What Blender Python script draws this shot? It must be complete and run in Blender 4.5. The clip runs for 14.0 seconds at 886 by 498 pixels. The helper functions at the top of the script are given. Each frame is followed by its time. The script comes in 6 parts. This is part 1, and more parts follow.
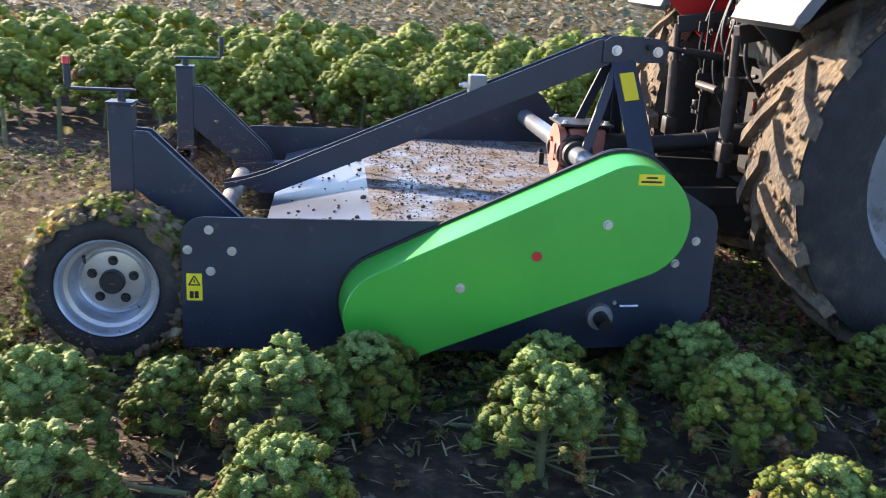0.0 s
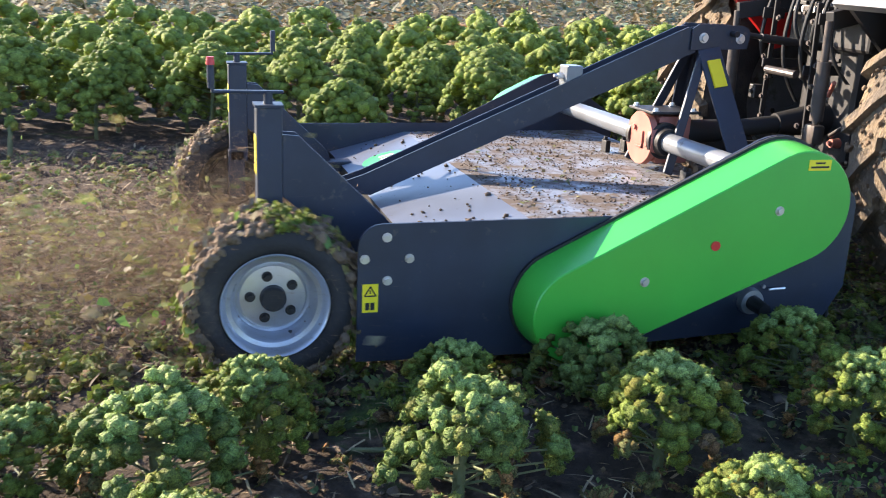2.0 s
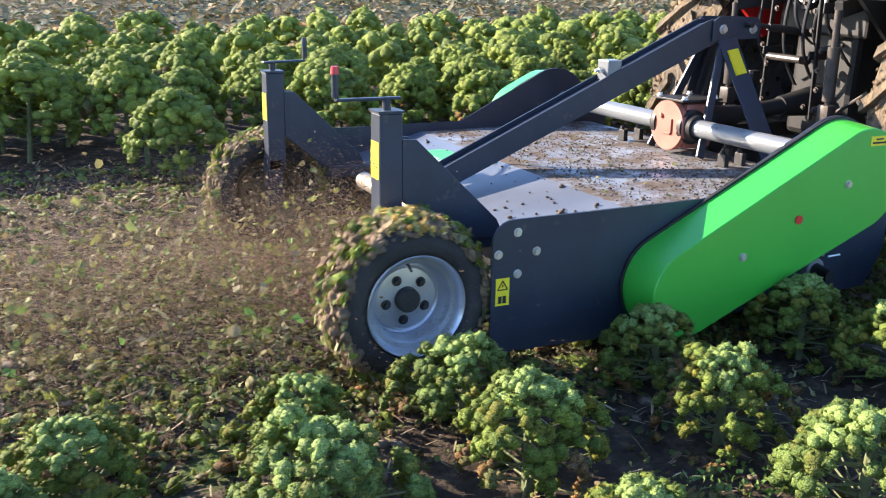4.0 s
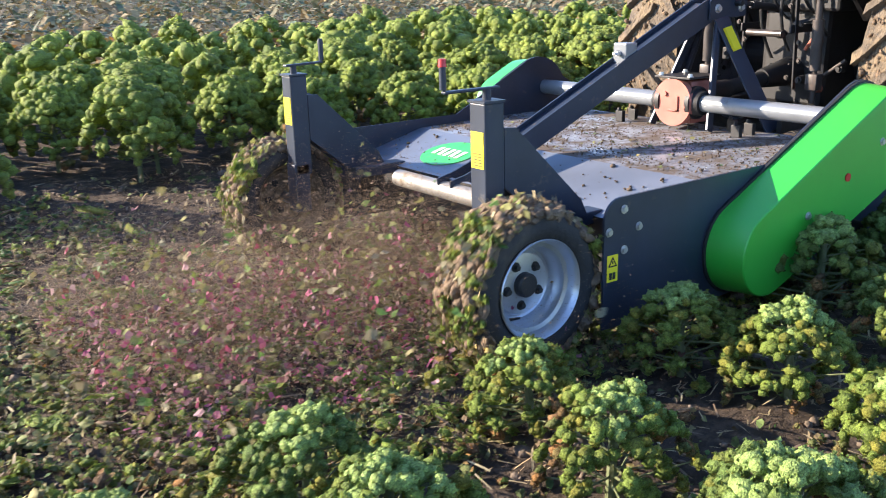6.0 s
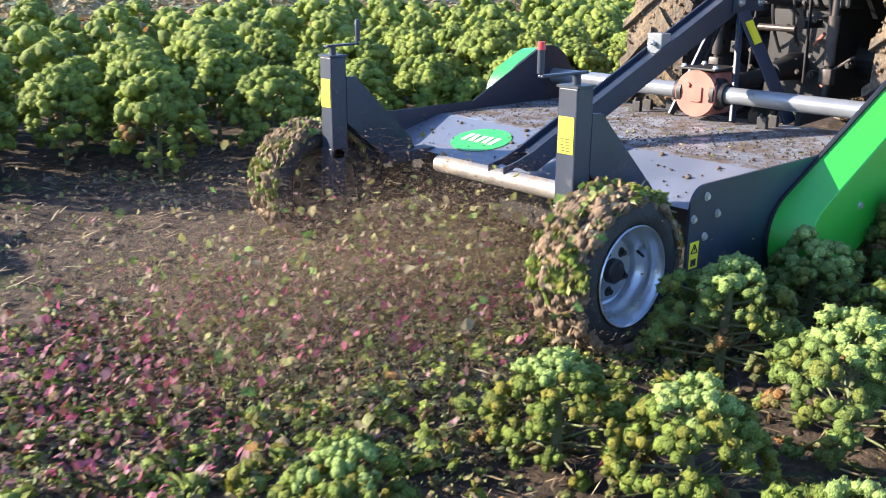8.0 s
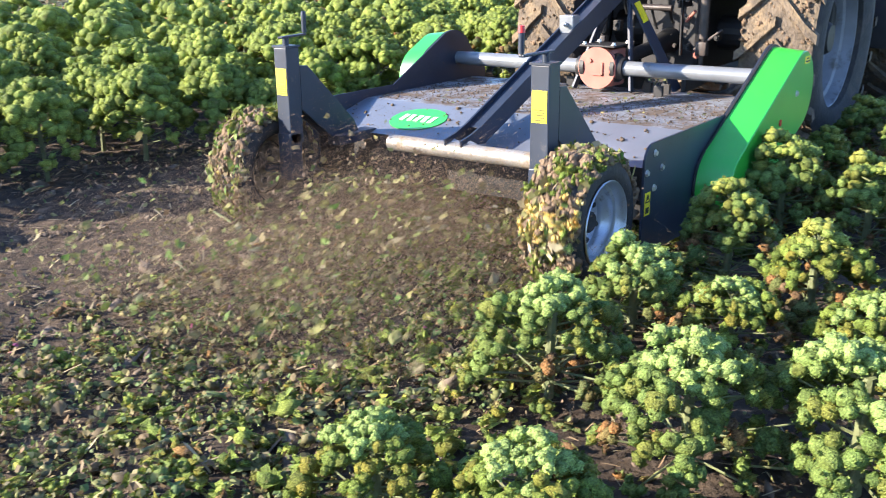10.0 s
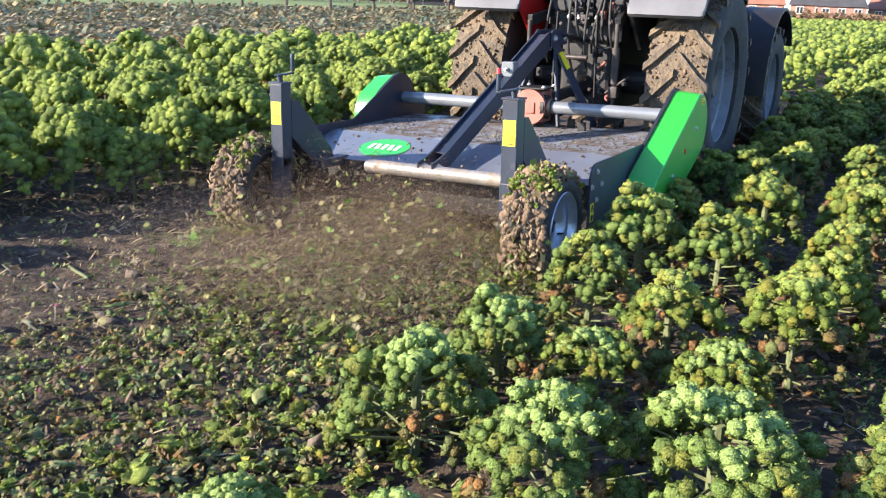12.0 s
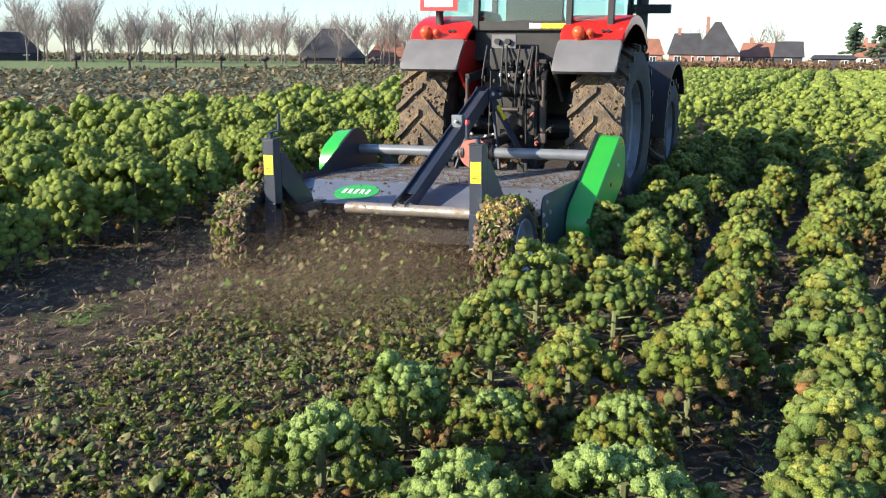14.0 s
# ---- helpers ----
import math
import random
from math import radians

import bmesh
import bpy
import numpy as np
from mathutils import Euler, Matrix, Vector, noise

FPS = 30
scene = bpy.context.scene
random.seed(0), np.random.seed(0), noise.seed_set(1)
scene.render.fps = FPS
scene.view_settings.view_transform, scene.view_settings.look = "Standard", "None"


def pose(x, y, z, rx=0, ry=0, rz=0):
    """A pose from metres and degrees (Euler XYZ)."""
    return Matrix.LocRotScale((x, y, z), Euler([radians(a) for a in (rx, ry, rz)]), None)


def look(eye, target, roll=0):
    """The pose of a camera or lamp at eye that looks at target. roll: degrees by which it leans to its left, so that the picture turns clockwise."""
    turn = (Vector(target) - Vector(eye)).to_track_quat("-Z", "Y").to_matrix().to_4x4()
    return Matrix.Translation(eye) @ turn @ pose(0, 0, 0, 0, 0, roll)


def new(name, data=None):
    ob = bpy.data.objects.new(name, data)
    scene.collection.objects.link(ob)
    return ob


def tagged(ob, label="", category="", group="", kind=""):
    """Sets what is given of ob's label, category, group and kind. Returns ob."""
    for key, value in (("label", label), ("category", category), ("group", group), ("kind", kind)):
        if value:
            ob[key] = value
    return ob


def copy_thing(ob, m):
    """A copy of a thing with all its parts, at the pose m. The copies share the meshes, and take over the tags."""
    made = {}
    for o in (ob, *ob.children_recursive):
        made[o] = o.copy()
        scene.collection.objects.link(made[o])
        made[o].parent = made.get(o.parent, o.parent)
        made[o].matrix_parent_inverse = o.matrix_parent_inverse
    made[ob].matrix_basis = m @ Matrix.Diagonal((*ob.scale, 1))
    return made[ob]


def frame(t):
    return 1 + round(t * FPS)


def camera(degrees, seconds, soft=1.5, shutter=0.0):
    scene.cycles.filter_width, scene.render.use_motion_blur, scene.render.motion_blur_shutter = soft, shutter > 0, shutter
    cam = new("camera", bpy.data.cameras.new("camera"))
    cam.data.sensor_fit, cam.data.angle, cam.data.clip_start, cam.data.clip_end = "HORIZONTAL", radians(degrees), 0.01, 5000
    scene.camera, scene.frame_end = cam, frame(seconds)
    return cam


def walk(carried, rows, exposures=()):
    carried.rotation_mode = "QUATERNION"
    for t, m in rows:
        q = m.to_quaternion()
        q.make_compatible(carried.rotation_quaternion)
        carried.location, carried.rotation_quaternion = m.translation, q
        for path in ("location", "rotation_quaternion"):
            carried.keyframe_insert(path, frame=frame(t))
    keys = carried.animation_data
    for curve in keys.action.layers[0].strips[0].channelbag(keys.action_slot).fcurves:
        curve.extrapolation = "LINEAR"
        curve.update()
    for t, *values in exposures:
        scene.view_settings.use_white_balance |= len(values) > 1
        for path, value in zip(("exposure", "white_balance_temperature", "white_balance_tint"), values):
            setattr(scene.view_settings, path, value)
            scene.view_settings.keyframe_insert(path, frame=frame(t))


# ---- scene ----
cam = camera(51.6, 14.0, soft=1.0, shutter=0.5)

# seconds, eye, yaw, pitch, roll in degrees
PATH = [
    (0, 0.523, -3.585, 1.666, -7.15, -17.21, 3.25),
    (0.5, 0.506, -3.516, 1.675, -10.40, -17.71, 2.84),
    (1, 0.525, -3.416, 1.649, -12.82, -17.07, 3.45),
    (1.5, 0.489, -3.314, 1.632, -14.54, -17.55, 3.43),
    (2, 0.419, -3.225, 1.623, -17.09, -17.60, 3.01),
    (2.5, 0.405, -3.173, 1.622, -20.02, -17.34, 2.99),
    (3, 0.453, -3.101, 1.608, -22.13, -17.13, 2.21),
    (3.5, 0.515, -3.058, 1.615, -24.10, -16.99, 1.98),
    (4, 0.583, -2.984, 1.620, -26.05, -17.46, 1.58),
    (6.5, 1.046, -2.359, 1.539, -37.97, -17.53, -0.65),
    (7, 1.207, -2.240, 1.513, -39.55, -17.94, 0.21),
    (7.5, 1.435, -2.108, 1.520, -40.46, -17.85, 1.03),
    (10, 2.009, -1.734, 1.559, -53.79, -18.43, 0.34),
    (10.5, 2.034, -1.728, 1.565, -56.26, -17.94, 1.23),
    (11, 2.047, -1.731, 1.570, -58.90, -17.03, 2.00),
    (11.5, 2.043, -1.744, 1.582, -60.58, -16.29, 2.34),
    (12, 2.045, -1.755, 1.589, -61.90, -15.39, 2.07),
    (12.5, 2.066, -1.769, 1.610, -63.62, -14.48, 1.25),
    (13, 2.082, -1.767, 1.620, -64.86, -13.97, 0.74),
    (13.5, 2.077, -1.757, 1.626, -67.00, -13.03, 0.88),
    (14, 2.070, -1.763, 1.641, -68.08, -11.90, 0.63),
]


def carried_view(x, y, z, yaw, pitch, roll):
    a, b = radians(yaw), radians(pitch)
    ahead = Vector((-math.sin(a) * math.cos(b), math.cos(a) * math.cos(b), math.sin(b)))
    return look((x, y, z), Vector((x, y, z)) + 2 * ahead, roll)


walk(cam, [(t, carried_view(*p)) for t, *p in PATH], exposures=[(0.0, 1.80, 6850, 21), (1.5, 1.95, 6800, 20), (3.0, 1.90, 6700, 17), (6.5, 1.76, 6450, 18), (10.0, 1.92, 6250, 17), (11.0, 1.92, 6250, 17), (12.0, 1.66, 6250, 17), (13.5, 1.33, 6400, 14), (14.0, 1.11, 6450, 13)])

# how far the tractor has driven along x, by second
TRAVEL = [(0, 0.027), (0.5, 0.320), (1, 0.610), (1.5, 0.900), (2, 1.191), (2.5, 1.477), (3, 1.775), (3.5, 2.079), (4, 2.375), (6.5, 3.960), (7, 4.284), (7.5, 4.589), (10, 6.126), (10.5, 6.426), (11, 6.718), (11.5, 7.015), (12, 7.295), (12.5, 7.603), (13, 7.912), (13.5, 8.220), (14, 8.500)]


def driven(t):
    return float(np.interp(t, [a for a, _ in TRAVEL], [b for _, b in TRAVEL]))


# ---- light ----
SUN_WAY = Vector((1.7, -1.75, -0.94)).normalized()
world = bpy.data.worlds.new("sky")
scene.world = world
world.use_nodes = True
wn = world.node_tree
sky = wn.nodes.new("ShaderNodeTexSky")
sky.sky_type = "NISHITA"
sky.sun_disc = False
sky.sun_elevation = math.asin(-SUN_WAY.z)
sky.sun_rotation = math.atan2(-SUN_WAY.x, -SUN_WAY.y)
sky.air_density, sky.dust_density, sky.ozone_density = 1.0, 0.4, 2.5
back = wn.nodes["Background"]
back.inputs["Strength"].default_value = 0.115
tone = wn.nodes.new("ShaderNodeMix")
tone.data_type, tone.blend_type = "RGBA", "MULTIPLY"
tone.inputs["Factor"].default_value = 1.0
tone.inputs["B"].default_value = (0.85, 0.98, 1.14, 1)
wn.links.new(sky.outputs[0], tone.inputs["A"])
wn.links.new(tone.outputs["Result"], back.inputs["Color"])
sun_data = bpy.data.lights.new("sun", "SUN")
sun_data.energy, sun_data.angle, sun_data.color = 5.0, radians(0.6), (1.0, 0.89, 0.7)
sun = new("sun", sun_data)
sun.matrix_world = look((0, 0, 30), Vector((0, 0, 30)) + SUN_WAY)


# ---- materials ----
def material(name, base, rough=0.6, metal=0.0, vary=0.15, scale=8.0, bump=0.0, bump_scale=40.0,
             dirt=None, dirt_amount=0.0, dirt_scale=3.0, spread=None, island=False, specular=0.5, translucent=0.0, curl=0.0, coat=0.0):
    """A surface with grain at two scales; dirt: a second colour in stains; spread: a list of colours picked per island or per object."""
    m = bpy.data.materials.new(name)
    m.use_nodes = True
    nt = m.node_tree
    N, L = nt.nodes, nt.links
    bsdf = N["Principled BSDF"]
    bsdf.inputs["Roughness"].default_value = rough
    bsdf.inputs["Metallic"].default_value = metal
    bsdf.inputs["Specular IOR Level"].default_value = specular
    bsdf.inputs["Coat Weight"].default_value, bsdf.inputs["Coat Roughness"].default_value = coat, 0.3
    co = N.new("ShaderNodeTexCoord")
    n1 = N.new("ShaderNodeTexNoise")
    n1.inputs["Scale"].default_value, n1.inputs["Detail"].default_value = scale, 6
    L.new(co.outputs["Object"], n1.inputs["Vector"])
    if spread:
        ramp = N.new("ShaderNodeValToRGB")
        ramp.color_ramp.interpolation = "LINEAR"
        while len(ramp.color_ramp.elements) < len(spread):
            ramp.color_ramp.elements.new(0.5)
        for i, c in enumerate(spread):
            ramp.color_ramp.elements[i].position = i / max(1, len(spread) - 1)
            ramp.color_ramp.elements[i].color = (*c, 1)
        if island:
            src = N.new("ShaderNodeNewGeometry").outputs["Random Per Island"]
        else:
            src = N.new("ShaderNodeObjectInfo").outputs["Random"]
        L.new(src, ramp.inputs[0])
        colour = ramp.outputs[0]
    else:
        rgb = N.new("ShaderNodeRGB")
        rgb.outputs[0].default_value = (*base, 1)
        colour = rgb.outputs[0]
    hsv = N.new("ShaderNodeHueSaturation")
    mr = N.new("ShaderNodeMapRange")
    mr.inputs["From Min"].default_value, mr.inputs["From Max"].default_value = 0.3, 0.7
    mr.inputs["To Min"].default_value, mr.inputs["To Max"].default_value = 1 - vary, 1 + vary
    L.new(n1.outputs[0], mr.inputs["Value"])
    L.new(mr.outputs[0], hsv.inputs["Value"])
    L.new(colour, hsv.inputs["Color"])
    out = hsv.outputs[0]
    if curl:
        # fine noise in the colour: dark flecks put in for shade between the curls
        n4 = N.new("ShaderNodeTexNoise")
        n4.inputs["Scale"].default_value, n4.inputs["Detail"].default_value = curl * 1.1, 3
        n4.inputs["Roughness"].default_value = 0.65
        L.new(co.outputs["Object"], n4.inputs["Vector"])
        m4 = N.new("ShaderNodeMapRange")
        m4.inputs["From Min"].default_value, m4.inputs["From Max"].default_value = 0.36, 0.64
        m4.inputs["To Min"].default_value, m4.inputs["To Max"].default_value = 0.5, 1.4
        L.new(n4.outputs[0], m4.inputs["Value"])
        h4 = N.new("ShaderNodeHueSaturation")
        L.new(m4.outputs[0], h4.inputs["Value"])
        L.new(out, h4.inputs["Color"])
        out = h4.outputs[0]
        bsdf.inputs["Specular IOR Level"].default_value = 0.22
    if dirt:
        n2 = N.new("ShaderNodeTexNoise")
        n2.inputs["Scale"].default_value, n2.inputs["Detail"].default_value = dirt_scale, 8
        n2.inputs["Roughness"].default_value = 0.7
        L.new(co.outputs["Object"], n2.inputs["Vector"])
        r2 = N.new("ShaderNodeMapRange")
        r2.inputs["From Min"].default_value = 0.62 - 0.3 * dirt_amount
        r2.inputs["From Max"].default_value = 0.75 - 0.25 * dirt_amount
        L.new(n2.outputs[0], r2.inputs["Value"])
        mix = N.new("ShaderNodeMix")
        mix.data_type = "RGBA"
        L.new(r2.outputs[0], mix.inputs["Factor"])
        L.new(out, mix.inputs["A"])
        mix.inputs["B"].default_value = (*dirt, 1)
        out = mix.outputs["Result"]
        rr = N.new("ShaderNodeMapRange")
        rr.inputs["To Min"].default_value, rr.inputs["To Max"].default_value = rough, 0.95
        L.new(r2.outputs[0], rr.inputs["Value"])
        L.new(rr.outputs[0], bsdf.inputs["Roughness"])
        if metal:
            r3 = N.new("ShaderNodeMapRange")
            r3.inputs["To Min"].default_value, r3.inputs["To Max"].default_value = metal, 0.0
            L.new(r2.outputs[0], r3.inputs["Value"])
            L.new(r3.outputs[0], bsdf.inputs["Metallic"])
    L.new(out, bsdf.inputs["Base Color"])
    if bump:
        n3 = N.new("ShaderNodeTexNoise")
        n3.inputs["Scale"].default_value, n3.inputs["Detail"].default_value = bump_scale, 5
        L.new(co.outputs["Object"], n3.inputs["Vector"])
        b = N.new("ShaderNodeBump")
        b.inputs["Strength"].default_value, b.inputs["Distance"].default_value = bump, 0.02
        L.new(n3.outputs[0], b.inputs["Height"])
        L.new(b.outputs[0], bsdf.inputs["Normal"])
    if curl:
        vo = N.new("ShaderNodeTexVoronoi")
        vo.inputs["Scale"].default_value = curl
        wob = N.new("ShaderNodeTexNoise")
        wob.inputs["Scale"].default_value = curl * 0.6
        va = N.new("ShaderNodeVectorMath")
        va.operation = "MULTIPLY_ADD"
        va.inputs[1].default_value = (2.2 / curl,) * 3
        L.new(co.outputs["Object"], wob.inputs["Vector"])
        L.new(wob.outputs["Color"], va.inputs[0])
        L.new(co.outputs["Object"], va.inputs[2])
        L.new(va.outputs[0], vo.inputs["Vector"])
        b = N.new("ShaderNodeBump")
        b.invert = True
        b.inputs["Strength"].default_value, b.inputs["Distance"].default_value = 1.0, 0.9 / curl
        L.new(vo.outputs["Distance"], b.inputs["Height"])
        L.new(b.outputs[0], bsdf.inputs["Normal"])
    if translucent:
        tr = N.new("ShaderNodeBsdfTranslucent")
        L.new(out, tr.inputs["Color"])
        ms = N.new("ShaderNodeMixShader")
        ms.inputs[0].default_value = translucent
        L.new(bsdf.outputs[0], ms.inputs[1])
        L.new(tr.outputs[0], ms.inputs[2])
        L.new(ms.outputs[0], N["Material Output"].inputs["Surface"])
    return m


MUD = (0.17, 0.115, 0.07)
M = dict(
    weed=material("weed_leaf", None, 0.6, vary=0.3, island=True, translucent=0.3, spread=[(0.06, 0.13, 0.03), (0.1, 0.19, 0.04), (0.14, 0.23, 0.05)]),
    paint=material("anthracite_paint", (0.02, 0.028, 0.046), 0.42, vary=0.2, scale=5, dirt=(0.12, 0.1, 0.08), dirt_amount=0.05, dirt_scale=14),
    green=material("green_paint", (0.022, 0.4, 0.036), 0.38, vary=0.05, scale=4, dirt=(0.1, 0.13, 0.06), dirt_amount=-0.12, dirt_scale=30, coat=0.7),
    deck=material("deck_paint", (0.22, 0.24, 0.27), 0.3, vary=0.2, scale=3, dirt=(0.10, 0.072, 0.05), dirt_amount=0.7, dirt_scale=5),
    slope=material("slope_paint", (0.12, 0.135, 0.165), 0.3, vary=0.15, scale=3, dirt=(0.10, 0.075, 0.05), dirt_amount=-0.02, dirt_scale=16),
    pipe=material("muddy_pipe", (0.3, 0.28, 0.25), 0.45, 0.5, vary=0.2, scale=6, dirt=(0.2, 0.15, 0.1), dirt_amount=0.45, dirt_scale=7),
    steel=material("worn_steel", (0.5, 0.5, 0.5), 0.32, 0.85, vary=0.15, scale=6, dirt=(0.2, 0.16, 0.12), dirt_amount=0.15, dirt_scale=6),
    tube=material("grey_tube_paint", (0.2, 0.215, 0.23), 0.28, 0.3, vary=0.12, scale=6, dirt=(0.12, 0.1, 0.08), dirt_amount=0.0, dirt_scale=9),
    bolt=material("zinc_bolt", (0.6, 0.6, 0.6), 0.35, 0.8),
    rim=material("silver_rim_paint", (0.55, 0.57, 0.61), 0.3, 0.7, vary=0.12, scale=7, dirt=(0.16, 0.13, 0.1), dirt_amount=0.02, dirt_scale=9),
    rubber=material("rubber", (0.022, 0.021, 0.021), 0.8, vary=0.3, scale=12, dirt=(0.075, 0.062, 0.05), dirt_amount=0.35, dirt_scale=4, bump=0.3, bump_scale=60),
    tread=material("muddy_tread", (0.11, 0.085, 0.06), 0.9, vary=0.3, scale=14, dirt=(0.2, 0.145, 0.085), dirt_amount=0.5, dirt_scale=6, bump=0.9, bump_scale=45),
    mud=material("caked_mud", MUD, 0.95, vary=0.35, scale=20, dirt=(0.09, 0.065, 0.045), dirt_amount=0.3, dirt_scale=11, bump=1.0, bump_scale=60),
    red_iron=material("red_primer", (0.36, 0.12, 0.085), 0.6, vary=0.15, scale=9, dirt=(0.2, 0.13, 0.1), dirt_amount=0.1, dirt_scale=12),
    tractor_rim=material("dull_rim_paint", (0.2, 0.21, 0.23), 0.5, 0.1, vary=0.2, scale=5, dirt=(0.1, 0.085, 0.07), dirt_amount=0.3, dirt_scale=6),
    oily=material("oily_iron", (0.06, 0.05, 0.045), 0.45, 0.35, vary=0.3, scale=12, dirt=(0.09, 0.065, 0.05), dirt_amount=0.4, dirt_scale=14),
    crumb=material("dark_soil_crumb", (0.095, 0.066, 0.042), 0.95, vary=0.4, scale=30, bump=0.6),
    red=material("red_tractor_paint", (0.55, 0.022, 0.018), 0.3, vary=0.06, scale=3, dirt=(0.3, 0.15, 0.1), dirt_amount=-0.05, dirt_scale=8),
    grey_plastic=material("grey_plastic", (0.13, 0.13, 0.135), 0.65, vary=0.1, scale=6, dirt=(0.2, 0.17, 0.14), dirt_amount=0.1, dirt_scale=5),
    black=material("black_iron", (0.014, 0.013, 0.013), 0.55, vary=0.3, scale=9, dirt=(0.04, 0.03, 0.024), dirt_amount=0.1, dirt_scale=9),
    yellow=material("yellow_sticker", (0.82, 0.66, 0.02), 0.5, vary=0.05),
    white=material("white_paint", (0.75, 0.75, 0.73), 0.5, vary=0.05),
    ink=material("black_ink", (0.012, 0.012, 0.012), 0.6),
    red_plastic=material("red_plastic", (0.6, 0.03, 0.03), 0.35, vary=0.05),
    lamp=material("orange_red_lens", (0.75, 0.09, 0.03), 0.2, vary=0.08),
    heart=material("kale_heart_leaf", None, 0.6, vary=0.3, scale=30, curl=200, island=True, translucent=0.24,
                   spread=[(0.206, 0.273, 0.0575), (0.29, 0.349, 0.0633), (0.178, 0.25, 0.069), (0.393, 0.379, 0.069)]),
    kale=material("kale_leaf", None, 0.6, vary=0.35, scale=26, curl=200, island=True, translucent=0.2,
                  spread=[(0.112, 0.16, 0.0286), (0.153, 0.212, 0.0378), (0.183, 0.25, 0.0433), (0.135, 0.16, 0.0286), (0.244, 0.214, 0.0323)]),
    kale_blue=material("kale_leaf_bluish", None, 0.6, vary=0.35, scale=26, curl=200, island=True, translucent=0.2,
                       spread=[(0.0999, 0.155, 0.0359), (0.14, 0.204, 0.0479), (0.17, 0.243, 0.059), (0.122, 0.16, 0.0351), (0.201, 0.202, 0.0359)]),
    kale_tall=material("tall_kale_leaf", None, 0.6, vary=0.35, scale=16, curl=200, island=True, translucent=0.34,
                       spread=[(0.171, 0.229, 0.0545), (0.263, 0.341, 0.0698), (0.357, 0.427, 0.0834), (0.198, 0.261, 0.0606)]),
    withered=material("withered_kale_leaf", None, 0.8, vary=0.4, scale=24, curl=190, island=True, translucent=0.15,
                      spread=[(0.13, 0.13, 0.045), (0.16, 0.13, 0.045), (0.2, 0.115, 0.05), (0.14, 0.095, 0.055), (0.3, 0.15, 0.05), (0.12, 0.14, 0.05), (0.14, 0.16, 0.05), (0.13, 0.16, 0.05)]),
    # pale young leaves, colour raised further to show sun on the plant tops
    heart_blue=material("kale_young_sunlit_leaf", None, 0.6, vary=0.25, scale=30, curl=200, island=True, translucent=0.2,
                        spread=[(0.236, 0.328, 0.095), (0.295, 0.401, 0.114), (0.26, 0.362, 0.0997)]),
    golden=material("yellowed_leaf", None, 0.7, vary=0.3, scale=20, island=True, translucent=0.3, spread=[(0.6, 0.42, 0.08), (0.5, 0.4, 0.12), (0.62, 0.5, 0.2), (0.55, 0.28, 0.05)]),
    stalk=material("kale_stalk", (0.13, 0.15, 0.065), 0.7, vary=0.2, scale=18, bump=0.4, dirt=(0.2, 0.15, 0.09), dirt_amount=0.15),
    litter=material("chopped_leaf", None, 0.75, vary=0.3, scale=18, island=True, translucent=0.2,
                    spread=[(0.07, 0.125, 0.035), (0.11, 0.165, 0.045), (0.18, 0.19, 0.06), (0.12, 0.1, 0.05), (0.17, 0.11, 0.055), (0.09, 0.14, 0.045), (0.3, 0.27, 0.1), (0.13, 0.085, 0.05)]),
    straw=material("straw", None, 0.8, vary=0.25, island=True, spread=[(0.32, 0.24, 0.12), (0.22, 0.14, 0.08), (0.4, 0.33, 0.18), (0.14, 0.1, 0.065)]),
    chip=material("flying_soil", None, 0.9, vary=0.25, island=True, translucent=0.35, spread=[(0.2, 0.14, 0.09), (0.28, 0.2, 0.13), (0.15, 0.105, 0.07), (0.34, 0.25, 0.17), (0.24, 0.165, 0.11)]),
    chip_green=material("flying_leaf", None, 0.75, vary=0.25, island=True, translucent=0.3,
                        spread=[(0.1, 0.2, 0.04), (0.2, 0.24, 0.06), (0.3, 0.28, 0.1), (0.16, 0.12, 0.06), (0.4, 0.36, 0.22)]),
    chip_pink=material("flying_red_leaf", None, 0.7, vary=0.2, island=True, translucent=0.3,
                       spread=[(0.26, 0.04, 0.08), (0.4, 0.1, 0.17), (0.16, 0.05, 0.055), (0.36, 0.2, 0.2), (0.13, 0.06, 0.045), (0.2, 0.06, 0.05)]),
    cabbage=material("cabbage_stubble", None, 0.8, vary=0.35, scale=6, bump=0.6, bump_scale=14, island=True, translucent=0.2,
                     spread=[(0.11, 0.13, 0.06), (0.2, 0.14, 0.07), (0.1, 0.16, 0.1), (0.26, 0.17, 0.07), (0.3, 0.25, 0.14), (0.08, 0.13, 0.085), (0.12, 0.09, 0.05)]),
    cabbage_edge=material("withered_cabbage", None, 0.8, vary=0.35, scale=6, island=True, translucent=0.2,
                          spread=[(0.3, 0.14, 0.05), (0.13, 0.15, 0.06), (0.42, 0.2, 0.05), (0.2, 0.12, 0.06), (0.36, 0.26, 0.12), (0.1, 0.12, 0.05)]),
    pollard_bark=material("dark_pollard_bark", (0.09, 0.07, 0.055), 0.95, vary=0.3, scale=5, bump=0.6, bump_scale=14),
    bark=material("bark", (0.2, 0.17, 0.15), 0.9, vary=0.25, scale=4, bump=0.5, bump_scale=12),
    twig=material("bare_twig", (0.27, 0.22, 0.2), 0.9, vary=0.2, scale=1),
    pine=material("pine_needle", None, 0.8, vary=0.3, scale=2, island=True, spread=[(0.03, 0.055, 0.03), (0.045, 0.075, 0.035)]),
    thatch=material("dark_roof", (0.045, 0.045, 0.05), 0.85, vary=0.25, scale=0.6, bump=0.4, bump_scale=2),
